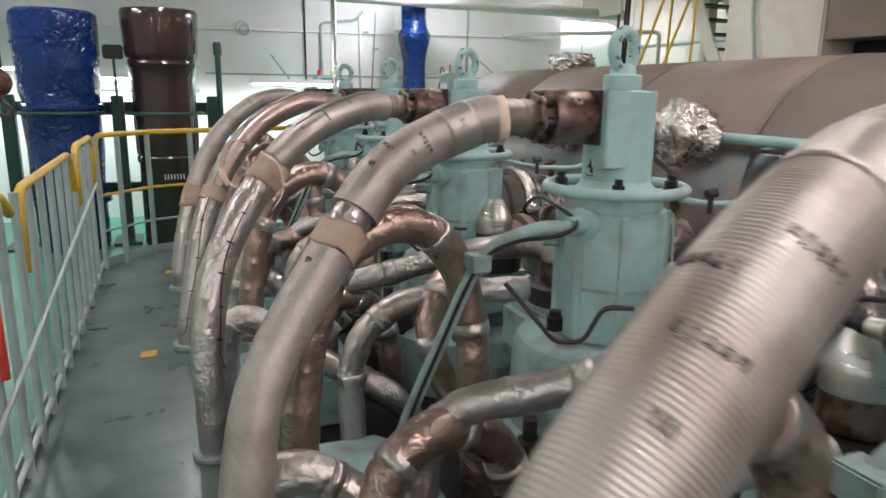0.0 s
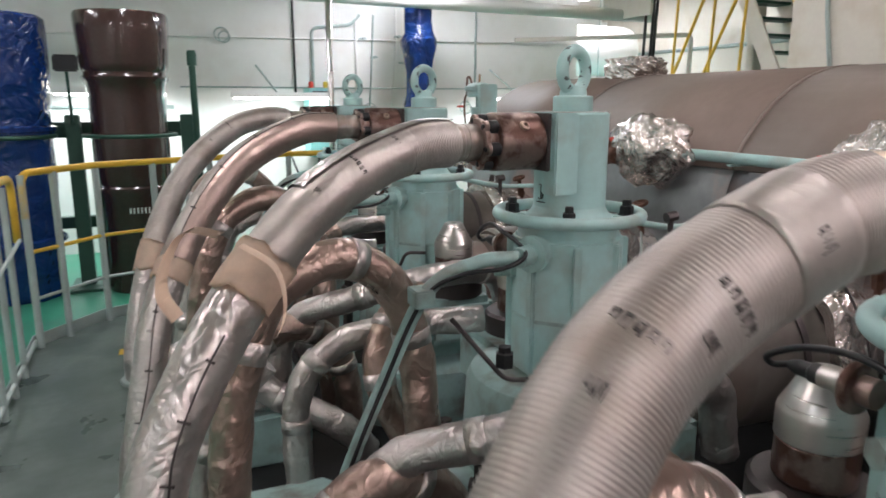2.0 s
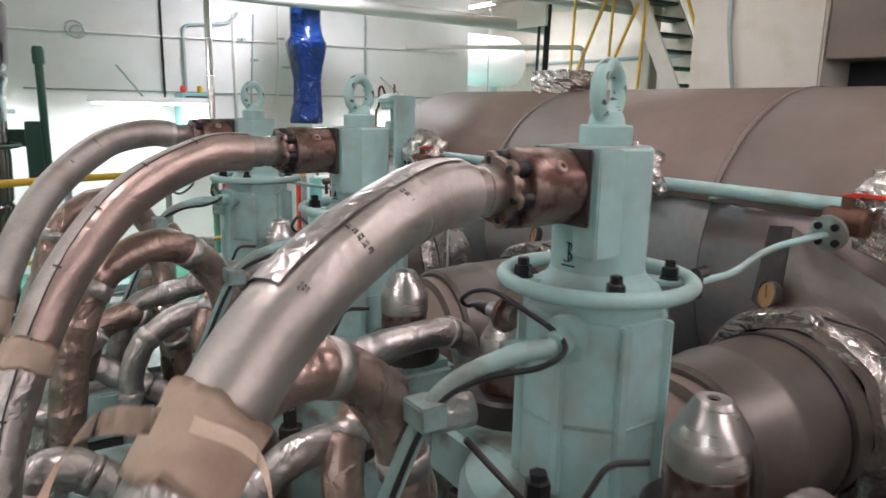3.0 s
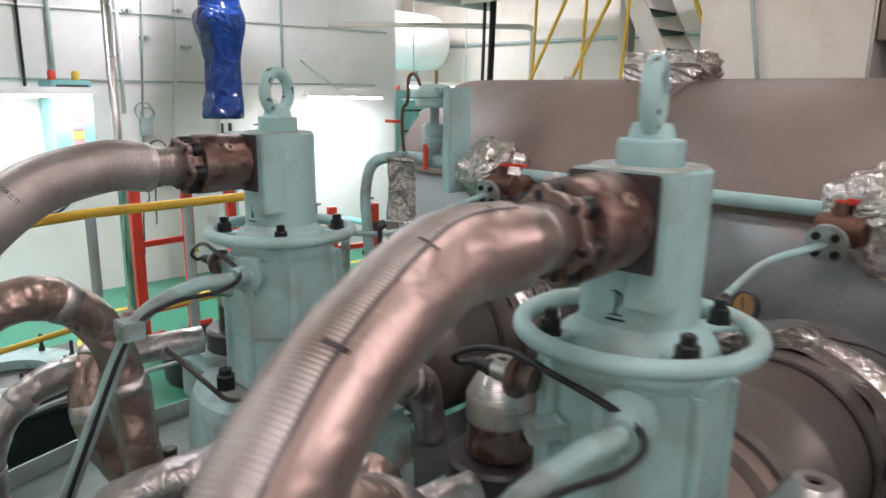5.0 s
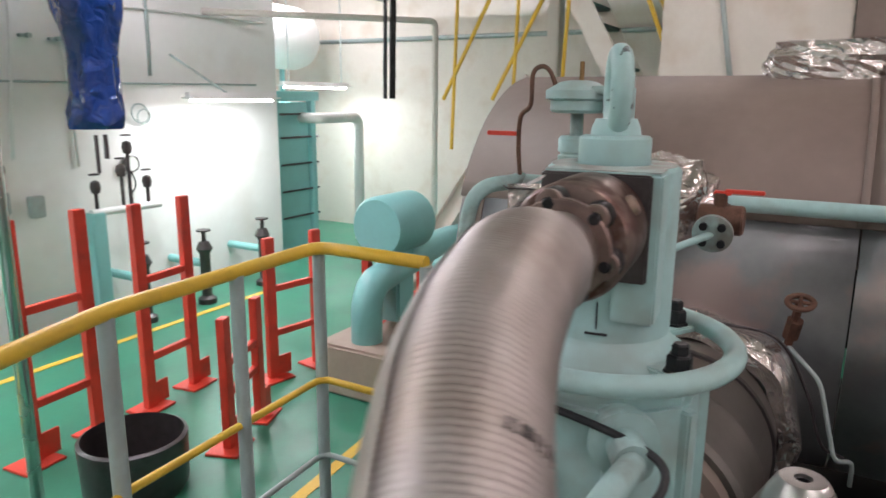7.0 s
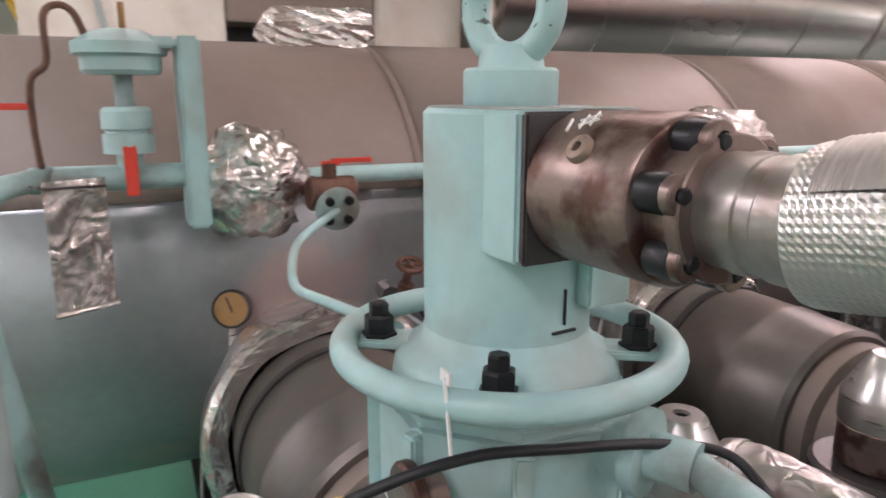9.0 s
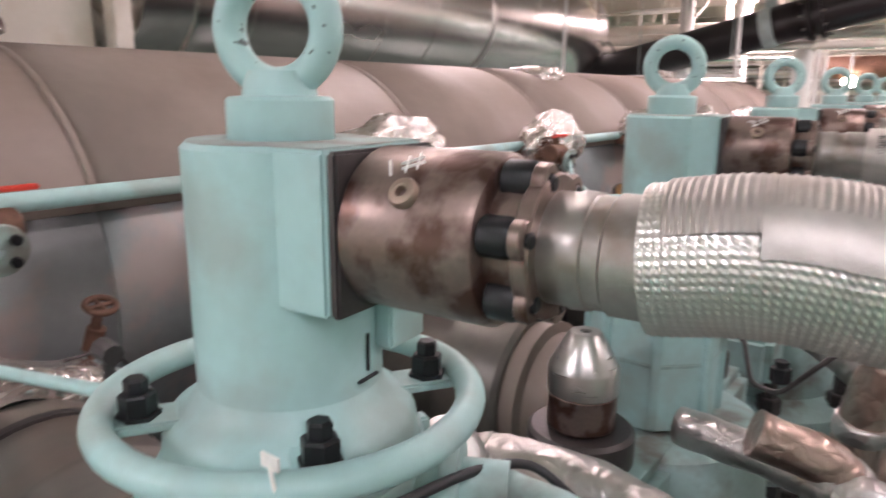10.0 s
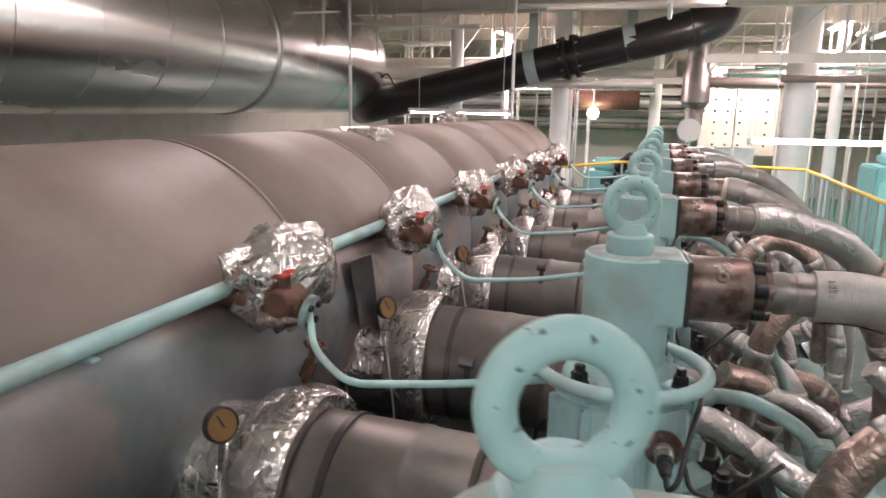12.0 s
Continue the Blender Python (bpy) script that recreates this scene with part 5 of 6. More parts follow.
# red stands on the green deck
def red_stand(x, y, h, rz):
    e = thing("red_stand", "red painted steel support stand on the green deck", "stand", Matrix.Translation((x, y, LOW)) @ Matrix.Rotation(radians(rz), 4, "Z"), "red support stands")
    for sx in (0, 0.42):
        part("post", box(sx - 0.04, sx + 0.04, -0.025, 0.025, 0, h, 0.004), RED, e)
        part("foot", box(sx - 0.12, sx + 0.12, -0.10, 0.10, 0, 0.015, 0.003), RED, e)
        part("gusset", prism([(sx + 0.04, -0.006), (sx + 0.16, -0.006), (sx + 0.16, 0.006), (sx + 0.04, 0.006)], 0.015, 0.16), RED, e)
    for z in (0.32, h * 0.62):
        part("rail", box(0.04, 0.38, -0.02, 0.02, z, z + 0.045, 0.004), RED, e)
    return e


for x, y, h, rz in ((2.62, 9.9, 1.38, 5), (3.42, 9.95, 1.36, 8), (4.20, 9.6, 1.05, -10), (3.3, 9.1, 0.80, 20), (4.55, 9.0, 0.95, 10), (5.3, 9.3, 0.95, -5)):
    red_stand(x, y, h, rz)
tagged(part("deck_bin", lathe([(0, LOW), (0.24, LOW), (0.26, LOW + 0.04), (0.27, LOW + 0.30), (0.25, LOW + 0.31), (0.24, LOW + 0.05), (0, LOW + 0.05)], 28, pose(2.75, 9.2, 0)), STEEL_DARK), "low dark round drip tray on the green deck", "drip tray")
for pts in ([(1.6, 8.6), (2.6, 11.2)], [(2.6, 11.2), (6.4, 11.3)], [(3.0, 8.4), (6.6, 8.7)]):
    (x0, y0), (x1, y1) = pts
    l = math.hypot(x1 - x0, y1 - y0)
    tagged(part("trim", box(0, l, -0.035, 0.035, LOW + 0.002, LOW + 0.005, 0, Matrix.Translation((x0, y0, 0)) @ Matrix.Rotation(math.atan2(y1 - y0, x1 - x0), 4, "Z")), YELLOW), "yellow painted line on the green deck", "floor marking", kind="structure")
for x, y in ((0.288, 4.607), (0.40, 6.40)):
    tagged(part("trim", prism([(x - 0.04, y - 0.05), (x + 0.04, y - 0.045), (x + 0.045, y + 0.05), (x - 0.035, y + 0.045)], 0.001, 0.003), YELLOW), "yellow paint patch on the gallery plate", "floor marking", kind="structure")

# plate cooler in the recess
pc = thing("plate_cooler", "teal plate cooler with white pipe elbow in the recess", "cooler", Matrix.Translation((-0.22, 0, -0.16)))
part("frame", join(box(7.55, 7.65, 12.4, 12.5, LOW, 1.72, 0.01), box(8.25, 8.35, 12.4, 12.5, LOW, 1.72, 0.01), box(7.5, 8.4, 12.38, 12.52, 1.62, 1.74, 0.01)), TEAL_EQ, pc)
part("plate_pack", box(7.66, 8.24, 12.45, 13.2, LOW + 0.1, 1.60, 0.01), TEAL_EQ, pc)
for z in (0.1, 0.45, 0.8, 1.15, 1.45):
    part("tie_bar", rod((7.5, 12.42, z), (8.4, 12.42, z), 0.014, 8), STEEL_DARK, pc)
part("elbow", bent([(8.1, 12.45, 1.40), (8.1, 12.1, 1.40), (8.9, 12.1, 1.40), (8.9, 12.1, LOW)], 0.07, 0.14, 14), WALL, pc, "white painted pipe elbow")
part("beacon", lathe([(0, 1.74), (0.03, 1.74), (0.03, 1.80), (0, 1.82)], 10, pose(7.62, 12.45, 0)), RED, pc)
tk = thing("header_tank", "white painted header tank high in the recess", "tank")
part("shell", lathe([(0, -0.02), (0.3, 0), (0.42, 0.08), (0.45, 0.2), (0.45, 1.6), (0.42, 1.72), (0.3, 1.8), (0, 1.82)], 36, Matrix.Translation((7.25, 13.4, 2.35)) @ Matrix.Rotation(radians(90), 4, "Y")), WALL, tk)
for x in (7.6, 8.6):
    part("leg", box(x - 0.03, x + 0.03, 13.37, 13.43, LOW, 1.95, 0.005), TEAL_EQ, tk)
dk = thing("deck_machine", "pale teal pump set with large pipes on the green deck", "pump")
part("motor", lathe([(0, 0), (0.2, 0), (0.22, 0.03), (0.22, 0.45), (0.18, 0.5), (0, 0.5)], 24, Matrix.Translation((4.6, 8.95, 0.62)) @ Matrix.Rotation(radians(90), 4, "Y")), TEAL_EQ, dk)
part("pump_pipe", bent([(4.4, 8.9, LOW), (4.4, 8.9, 0.25), (5.6, 9.0, 0.35), (6.4, 9.0, 0.30)], 0.11, 0.2, 16), TEAL_EQ, dk)
part("base", box(4.2, 6.4, 8.6, 9.2, LOW, -0.14, 0.02), PLINTH, dk)
for i in range(9):
    part("base_rib", box(4.3 + 0.24 * i, 4.33 + 0.24 * i, 8.56, 8.6, LOW, -0.16, 0.004), PLINTH, dk)
part("column", box(4.72, 4.95, 8.85, 9.05, -0.1, 0.45, 0.02), TEAL_EQ, dk)

# ---------------- stair on the east side ----------------
st = thing("steel_stair", "cream stringer stair with dark green treads and yellow handrails", "stair", Matrix.Translation((-0.25, -0.2, 0)))
A, B = Vector((7.5, 8.1, 1.55)), Vector((7.5, 9.05, 3.25))
for dx in (-0.28, 0.28):
    part("stringer", box(-0.015, 0.015, -0.10, 0.10, 0, (B - A).length + 1.6, 0.004, Matrix.Translation((dx, 0, 0)) @ along(A - (B - A).normalized() * 1.6, B)), CREAM, st)
for i in range(16):
    c = A + (B - A) * (i / 9 - 0.75)
    part("tread", box(c.x - 0.265, c.x + 0.265, c.y - 0.11, c.y + 0.11, c.z - 0.015, c.z + 0.015, 0.003), GREEN_DARK, st)
for dx in (-0.30, 0.30):
    part("handrail", rod(A + Vector((dx, -0.35, 0.35)), B + Vector((dx, -0.45, 0.65)), 0.02, 10), YELLOW, st, "yellow handrail")
for y, z0, z1 in ((9.85, 1.0, 3.2), (9.2, 1.0, 3.2), (8.7, 1.4, 3.2), (7.75, 1.0, 3.2), (7.35, 1.0, 3.2)):
    part("rail_post", rod((7.2, y, z0), (7.2, y - 0.08, z1), 0.018, 10), YELLOW, st, "yellow rail post")
part("diagonal_rail", rod((7.2, 9.95, 1.5), (7.2, 9.15, 3.0), 0.02, 10), YELLOW, st, "yellow diagonal rail")
part("diagonal_rail", rod((7.2, 9.40, 1.5), (7.2, 8.75, 2.7), 0.02, 10), YELLOW, st, "yellow diagonal rail")
part("support", box(7.62, 7.78, 8.9, 9.02, LOW, 3.2, 0.01), CREAM, st)
gr = thing("stair_landing", "cream steel stair landing under the deckhead", "landing")
part("plate", box(6.9, 8.3, 9.0, 11.3, 2.98, 3.02, 0.005), CREAM, gr)
part("bracket", prism([(7.0, 10.2), (7.04, 10.2), (7.04, 11.3), (7.0, 11.3)], 2.6, 2.98), CREAM, gr)

bb = thing("diagonal_beam", "cream painted diagonal steel beam standing on the green deck", "beam")
BA, BB = Vector((6.0, 9.80, LOW)), Vector((6.0, 8.36, 1.66))
part("flange", join(box(-0.075, 0.075, -0.085, -0.075, 0, (BB - BA).length, 0.002, along(BA, BB)), box(-0.075, 0.075, 0.075, 0.085, 0, (BB - BA).length, 0.002, along(BA, BB))), CREAM, bb)
part("web", box(-0.005, 0.005, -0.074, 0.074, 0, (BB - BA).length, 0.0, along(BA, BB)), CREAM, bb)
part("foot_plate", box(5.85, 6.15, 9.62, 9.98, LOW, LOW + 0.02, 0.003), CREAM, bb)

# cream casings behind the receiver
cs = thing("boiler_casing", "cream painted boiler casing with recess blackened for shade", "casing")
part("panel", box(6.65, 7.4, 6.20, 7.55, LOW, CEIL - 0.4, 0.02), CREAM, cs)
part("panel", box(6.65, 7.4, 4.86, 5.02, LOW, CEIL - 0.4, 0.02), CREAM, cs)
part("panel", box(6.95, 7.4, 4.1, 4.85, LOW, CEIL - 0.4, 0.02), CREAM, cs)
# Filled near-black, so the recess carries its shade as colour.
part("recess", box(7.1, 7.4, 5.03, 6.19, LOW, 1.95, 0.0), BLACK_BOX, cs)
part("lintel", box(6.68, 7.4, 5.03, 6.19, 1.96, CEIL - 0.4, 0.01), RECV, cs)
part("pillar", box(6.72, 6.86, 3.9, 4.06, LOW, CEIL, 0.01), CREAM, cs)
part("vent_pipe", bent([(6.60, 7.1, CEIL - 0.42), (6.60, 7.1, 2.3), (6.60, 6.9, 1.2)], 0.02, 0.1, 8), RAILP, cs)

# ---------------- silver duct and black pipe ----------------
du = thing("exhaust_duct", "large polished stainless clad duct above the receiver", "duct")
MD = Matrix.Translation((7.48, 3.3, 2.52)) @ Matrix.Rotation(radians(90), 4, "X")
DR = 0.88
part("duct", lathe([(0.0, 0.0), (DR - 0.01, 0.0)] + [(DR + 0.003 * (-1) ** i, 0.02 + 0.7 * i) for i in range(12)] + [(DR, 8.1), (DR - 0.06, 8.35), (DR - 0.25, 8.55), (0.4, 8.66), (0, 8.68)], 72, MD), SHEET, du)
for d in (4.5,):
    part("strap", lathe([(DR - 0.002, d), (DR + 0.022, d), (DR + 0.022, d + 0.07), (DR - 0.002, d + 0.07)], 72, MD), ALU, du)
for d in (0.6, 1.5, 2.4, 3.3, 5.6, 6.7):
    part("seam", lathe([(DR + 0.002, d), (DR + 0.009, d), (DR + 0.009, d + 0.012), (DR + 0.002, d + 0.012)], 72, MD), SHEET, du)
part("mitre_elbow", lathe([(0, 0), (DR - 0.01, 0), (DR - 0.01, 0.6), (DR - 0.03, 2.6), (0, 2.6)], 56, Matrix.Translation((7.48, 3.35, 2.52)) @ Matrix.Rotation(radians(-42), 4, "X")), SHEET, du)
part("elbow_plug", lathe([(0, 0), (DR - 0.03, 0), (DR - 0.02, 0.04), (DR - 0.02, 0.5), (0, 0.5)], 56, Matrix.Translation((7.48, 3.30, 2.52)) @ Matrix.Rotation(radians(-90), 4, "X")), SHEET, du)
for y in (2.2, -2.4, -4.4):
    for x in (6.57, 8.39):
        part("hanger", rod((x, y, 2.6), (x, y, CEIL), 0.02, 8), CREAM, du)
bp = thing("black_pipe", "black wrapped pipe with flanged joint and grey straps", "pipe")
PA, PB = Vector((6.65, -5.0, 1.83)), Vector((1.30, -5.0, 3.10))
part("pipe", tube(spline([PA + Vector((0.7, -0.5, -0.12)), PA, PA.lerp(PB, 0.33), PA.lerp(PB, 0.66), PB, PB + Vector((-0.30, -0.35, 0.35))], 10), 0.29, 24, 0.008), BLACK_PIPE, bp)
for f, r, w, m in ((0.605, 0.36, 0.07, BLACK_PIPE), (0.635, 0.36, 0.07, BLACK_PIPE), (0.50, 0.305, 0.19, RAILP), (0.80, 0.305, 0.19, RAILP), (0.98, 0.33, 0.08, BLACK_PIPE)):
    c = PA.lerp(PB, f)
    part("collar" if m == BLACK_PIPE else "strap", lathe([(0.2, -w / 2), (r, -w / 2), (r, w / 2), (0.2, w / 2)], 28, along(c, PB + (PB - PA))), m, bp)
for f in (0.50, 0.80):
    c = PA.lerp(PB, f)
    part("hanger", box(c.x - 0.08, c.x + 0.08, c.y - 0.01, c.y + 0.01, c.z + 0.2, CEIL, 0.002), RAILP, bp)
for f in (0.597, 0.643):
    for i in range(10):
        a = radians(36 * i)
        mm = along(PA.lerp(PB, f), PB + (PB - PA)) @ Matrix.Translation((0.325 * math.cos(a), 0.325 * math.sin(a), 0.0))
        part("flange_bolt", lathe([(0, -0.05), (0.022, -0.05), (0.022, 0.05), (0, 0.05)], 6, mm), STEEL_DULL, bp)
part("cable", arc_pipe([PA + Vector((-0.3, 0.18, 0.2)), PA + Vector((-0.1, 0.2, 0.5)), PA + Vector((0.1, 0.2, 0.3))], 0.015, 8), RUBBER, bp)
for x, y in ((6.20, -2.5), (3.88, -3.0)):
    o = thing("standing_pipe", "thin white painted pipe with clamp standing by the receiver", "pipe", group="thin white standing pipes")
    part("pipe", rod((x, y, 1.30), (x, y, CEIL), 0.024, 12), WALL, o)
    part("clamp", lathe([(0.02, 2.0), (0.04, 2.0), (0.04, 2.04), (0.02, 2.04)], 14, pose(x, y, 0.35 if x > 4 else 0)), ALU, o)
    part("foot", rod((x, y, 1.30), (x + 0.2, y, 1.30), 0.024, 10), WALL, o)

# ---------------- far end of the engine room ----------------
def column(x, y, r, material=WALL):
    e = thing("column", "white painted steel column", "column", group="white columns")
    part("shaft", lathe([(0, LOW), (r, LOW), (r, CEIL), (0, CEIL)], 24, pose(x, y, 0)), material, e)
    part("bracket", box(x - r - 0.10, x + r + 0.10, y - 0.02, y + 0.02, CEIL - 0.5, CEIL - 0.4, 0.004), CREAM, e)


column(3.62, -6.0, 0.16)
column(-0.35, -6.0, 0.24)
column(-1.0, -6.4, 0.10)
column(5.6, -6.0, 0.12)
column(2.0, -11.5, 0.14)
column(-2.6, -9.0, 0.14)
random.seed(11)
for i in range(26):
    z = 1.35 + 0.075 * (i % 13) + random.uniform(-0.02, 0.02)
    r = random.choice((0.02, 0.03, 0.045, 0.07, 0.10))
    y = -13.6 + random.uniform(0, 1.2)
    x0, x1 = LEFT_X, SIDE_X
    material = random.choice((CREAM, CREAM, WALL, SHEET_DULL, WALL, RUST))
    tagged(part("service_pipe", rod((x0, y, z), (x1, y, z), r, 10), material), "service pipe crossing the far end of the engine room", "pipe", "far service pipes")
for i in range(22):
    x = random.uniform(-4, 8.5)
    y = -13.0 + random.uniform(0, 7.0)
    if 0.4 < x < 3.0 and y > -9:
        x += 3.0
    r = random.choice((0.025, 0.03, 0.05, 0.04))
    tagged(part("riser_pipe", rod((x, y, LOW), (x, y, CEIL), r, 10), random.choice((CREAM, WALL, SHEET, CREAM))), "upright service pipe at the far end", "pipe", "far riser pipes")
for i in range(30):
    y = random.uniform(-12, 1.0)
    x = random.uniform(-3.5, 8.5)
    z = CEIL - random.uniform(0.42, 0.75)
    l = random.uniform(0.8, 3.2)
    r = random.choice((0.018, 0.025, 0.035, 0.05))
    q = (x + l, y, z) if i % 3 else (x, y + l, z)
    o = thing("overhead_pipe", "painted pipe slung under the deckhead", "pipe", group="overhead pipes")
    part("run", rod((x, y, z), q, r, 8), random.choice((CREAM, WALL, CREAM, CREAM)), o)
    for f in (0.2, 0.8):
        px, py = x + (q[0] - x) * f, y + (q[1] - y) * f
        part("strap", box(px - 0.012, px + 0.012, py - 0.012, py + 0.012, z, CEIL, 0), CREAM, o)
for x in (-3.0, -1.6, 0.1, 1.6, 3.1, 4.8, 6.4, 8.0):
    tagged(part("frame_rib", join(box(x - 0.006, x + 0.006, BACK_Y + 0.002, BACK_Y + 0.25, LOW, CEIL), box(x - 0.06, x + 0.06, BACK_Y + 0.25, BACK_Y + 0.262, LOW, CEIL)), CREAM), "cream painted frame on the far bulkhead", "frame", "bulkhead frames")
wn = thing("perforated_panel", "brightly lit perforated cream panel at the far end", "panel")
part("panel", box(-1.2, 0.9, -12.05, -12.0, 0.7, 3.0, 0.01), CREAM, wn)
for x in (-1.1, 0.8):
    part("leg", box(x - 0.04, x + 0.04, -12.08, -12.051, LOW, 2.6, 0.005), CREAM, wn)
for i in range(6):
    for j in range(7):
        part("hole", lathe([(0, 0), (0.03, 0), (0.03, 0.006), (0, 0.006)], 10, Matrix.Translation((-0.95 + 0.3 * i, -11.998, 0.95 + 0.28 * j)) @ Matrix.Rotation(radians(-90), 4, "X")), STEEL_DARK, wn)
# Extra light with no fixture, added only to brighten the perforated panel.
ceiling_lamp(-0.1, -10.9, 2.9, 1.2, 0.3, 130, (1.0, 0.86, 0.74), rx=-25)


def engine_box(x, y, w, d, h):
    e = thing("teal_machine_casing", "teal machine casing with black hose gland", "machine casing", Matrix.Translation((x, y, LOW)), "teal machine casings")
    part("casing", prism([(-w / 2, -d / 2), (w / 2, -d / 2), (w / 2, d / 2), (-w / 2, d / 2)], 0, h, 0.03), TEAL_EQ, e)
    part("top", box(-w * 0.35, w * 0.35, -d * 0.35, d * 0.35, h, h + 0.2, 0.05), TEAL_EQ, e)
    part("gland", rod((-w * 0.2, d * 0.5, h + 0.05), (-w * 0.5, d * 0.7, h + 0.25), 0.10, 16, 0.01), RUBBER, e, "black hose gland")
    part("nameplate", box(-0.10, 0.10, d / 2, d / 2 + 0.004, h * 0.85, h * 0.93), INK, e)
    part("door", box(-w * 0.3, w * 0.3, d / 2, d / 2 + 0.015, h * 0.3, h * 0.75, 0.005), TEAL_EQ, e)


engine_box(2.55, -4.4, 0.75, 0.6, 1.32)
engine_box(-1.55, -2.6, 1.1, 1.6, 1.42)
engine_box(-1.9, -5.2, 1.2, 1.0, 1.5)
pl = thing("porthole_light", "round white lamp head at the far end", "lamp")
part("disc", lathe([(0, 0), (0.2, 0), (0.22, 0.02), (0.22, 0.06), (0, 0.06)], 28, Matrix.Translation((1.30, -7.0, 1.42)) @ Matrix.Rotation(radians(-90), 4, "X")), WALL, pl)
part("stand", rod((1.30, -7.05, LOW), (1.30, -7.05, 1.25), 0.04, 10), RAILP, pl)
fl = thing("flood_lamp", "bright floodlight under a brown pipe at the far end", "lamp")
part("lens", lathe([(0, 0), (0.11, 0), (0.12, 0.02), (0.10, 0.05), (0, 0.06)], 24, Matrix.Translation((3.25, -8.6, 1.70)) @ Matrix.Rotation(radians(-90), 4, "X")), mat("lit_lens", (1.0, 0.88, 0.72), 0.4, 0, 0, 5, 0, emit=90.0), fl, "glowing lamp lens")
part("bracket", rod((3.25, -8.62, 1.7), (3.25, -8.75, CEIL), 0.02, 8), RAILP, fl)
tagged(part("brown_duct", rod((2.3, -8.9, 1.98), (4.2, -8.9, 1.98), 0.21, 24, 0.01), RUST), "brown capped pipe crossing the far end", "pipe")
tagged(part("flue_pipe", lathe([(0, 1.5), (0.17, 1.5), (0.17, 1.75), (0.20, 1.76), (0.20, 1.80), (0.17, 1.82), (0.27, 1.95), (0.27, 2.5), (0.22, 2.6), (0.22, CEIL), (0, CEIL)], 24, pose(1.20, -8.0, 0)), SHEET_DULL), "dull clad flue with flange under the deckhead", "flue")
bt = thing("bare_tube_lamp", "bare bright fluorescent tube lamp hung beside the far gallery end", "lamp")
for dy in (-0.05, 0.05):
    part("tube", rod((-0.86, -2.95 + dy, 1.42), (0.64, -2.95 + dy, 1.42), 0.022, 12), LIGHT, bt, "glowing fluorescent tube")
part("spine", box(-0.92, 0.70, -2.965, -2.935, 1.37, 1.40, 0.004), WALL, bt)
for x in (-0.90, 0.68):
    part("lamp_holder", box(x - 0.02, x + 0.02, -3.02, -2.88, 1.36, 1.45, 0.005), WALL, bt)
for x in (-0.6, 0.4):
    part("hanger", rod((x, -2.95, 1.39), (x, -2.95, CEIL), 0.008, 8), RAILP, bt)
tube_fixture(5.0, -4.2, 1.66, 1.8, 60, color=(1.0, 0.93, 0.85))
br = thing("far_gallery_rail", "guard rail with yellow top rail at the far gallery end", "railing")
part("top_rail", bent([(3.2, -1.6, 1.04), (2.3, -3.3, 1.04), (0.7, -3.3, 1.04), (-0.07, -3.1, 1.04)], 0.02, 0.1, 10), YELLOW, br, "yellow painted top rail")
part("mid_rail", bent([(3.2, -1.6, 0.6), (2.3, -3.3, 0.6), (0.7, -3.3, 0.6), (-0.07, -3.1, 0.6)], 0.012, 0.1, 8), RAILP, br)
for x, y in ((3.2, -1.6), (2.7, -2.5), (2.3, -3.3), (1.5, -3.3), (0.7, -3.3), (0.3, -3.2)):
    part("post", rod((x, y, LOW), (x, y, 1.03), 0.02, 10), RAILP, br)

# ---------------- by the walkway ----------------
hk = thing("hoist_hook", "rusty chain hoist hook block hanging beside the gallery", "hoist")
part("block", crumple(0.075, 0.06, 1, 0.7, 1.1, 3, 3), RUST, hk)
hk.matrix_world = Matrix.Translation((-0.52, 6.0, 1.42))
part("hook", arc_pipe([(0, 0, -0.06), (0.01, 0, -0.12), (0.045, 0, -0.16), (0.03, 0, -0.21), (-0.02, 0, -0.20)], 0.014, 8), STEEL_DARK, hk)
for dx in (-0.02, 0.02):
    part("chain", rod((dx, 0, 0.06), (dx, 0, CEIL - 1.42), 0.007, 6), STEEL_DARK, hk)
gt = thing("rail_lever", "red lever on a brass swivel clamped to the handrail", "lever")
part("swivel", join(rod((-0.04, 3.05, 0.90), (-0.04, 3.05, 1.02), 0.03, 12, 0.004), rod((-0.04, 3.0, 0.97), (-0.04, 3.12, 0.97), 0.022, 10)), RUST, gt)
part("lever", rod((-0.03, 3.05, 0.92), (-0.02, 3.02, 0.55), 0.014, 10), RED, gt, "red plastic lever grip")
for k in range(1, 7):
    y = Y1 - PITCH * (k - 1)
    o = thing("gallery_casing", "low teal casing between the gallery and the engine", "casing", Matrix.Translation((0, y, 0)), "low teal casings")
    part("box", prism([(0.70, -0.45), (1.12, -0.45), (1.20, -0.30), (1.20, 0.18), (1.10, 0.30), (0.78, 0.30), (0.70, 0.18)], -0.02, 0.20, 0.012), TEAL_D, o)
    part("lid", prism([(0.76, -0.40), (1.08, -0.40), (1.14, -0.28), (1.14, 0.15), (1.06, 0.24), (0.80, 0.24), (0.76, 0.15)], 0.20, 0.215, 0.004), TEAL_D, o)

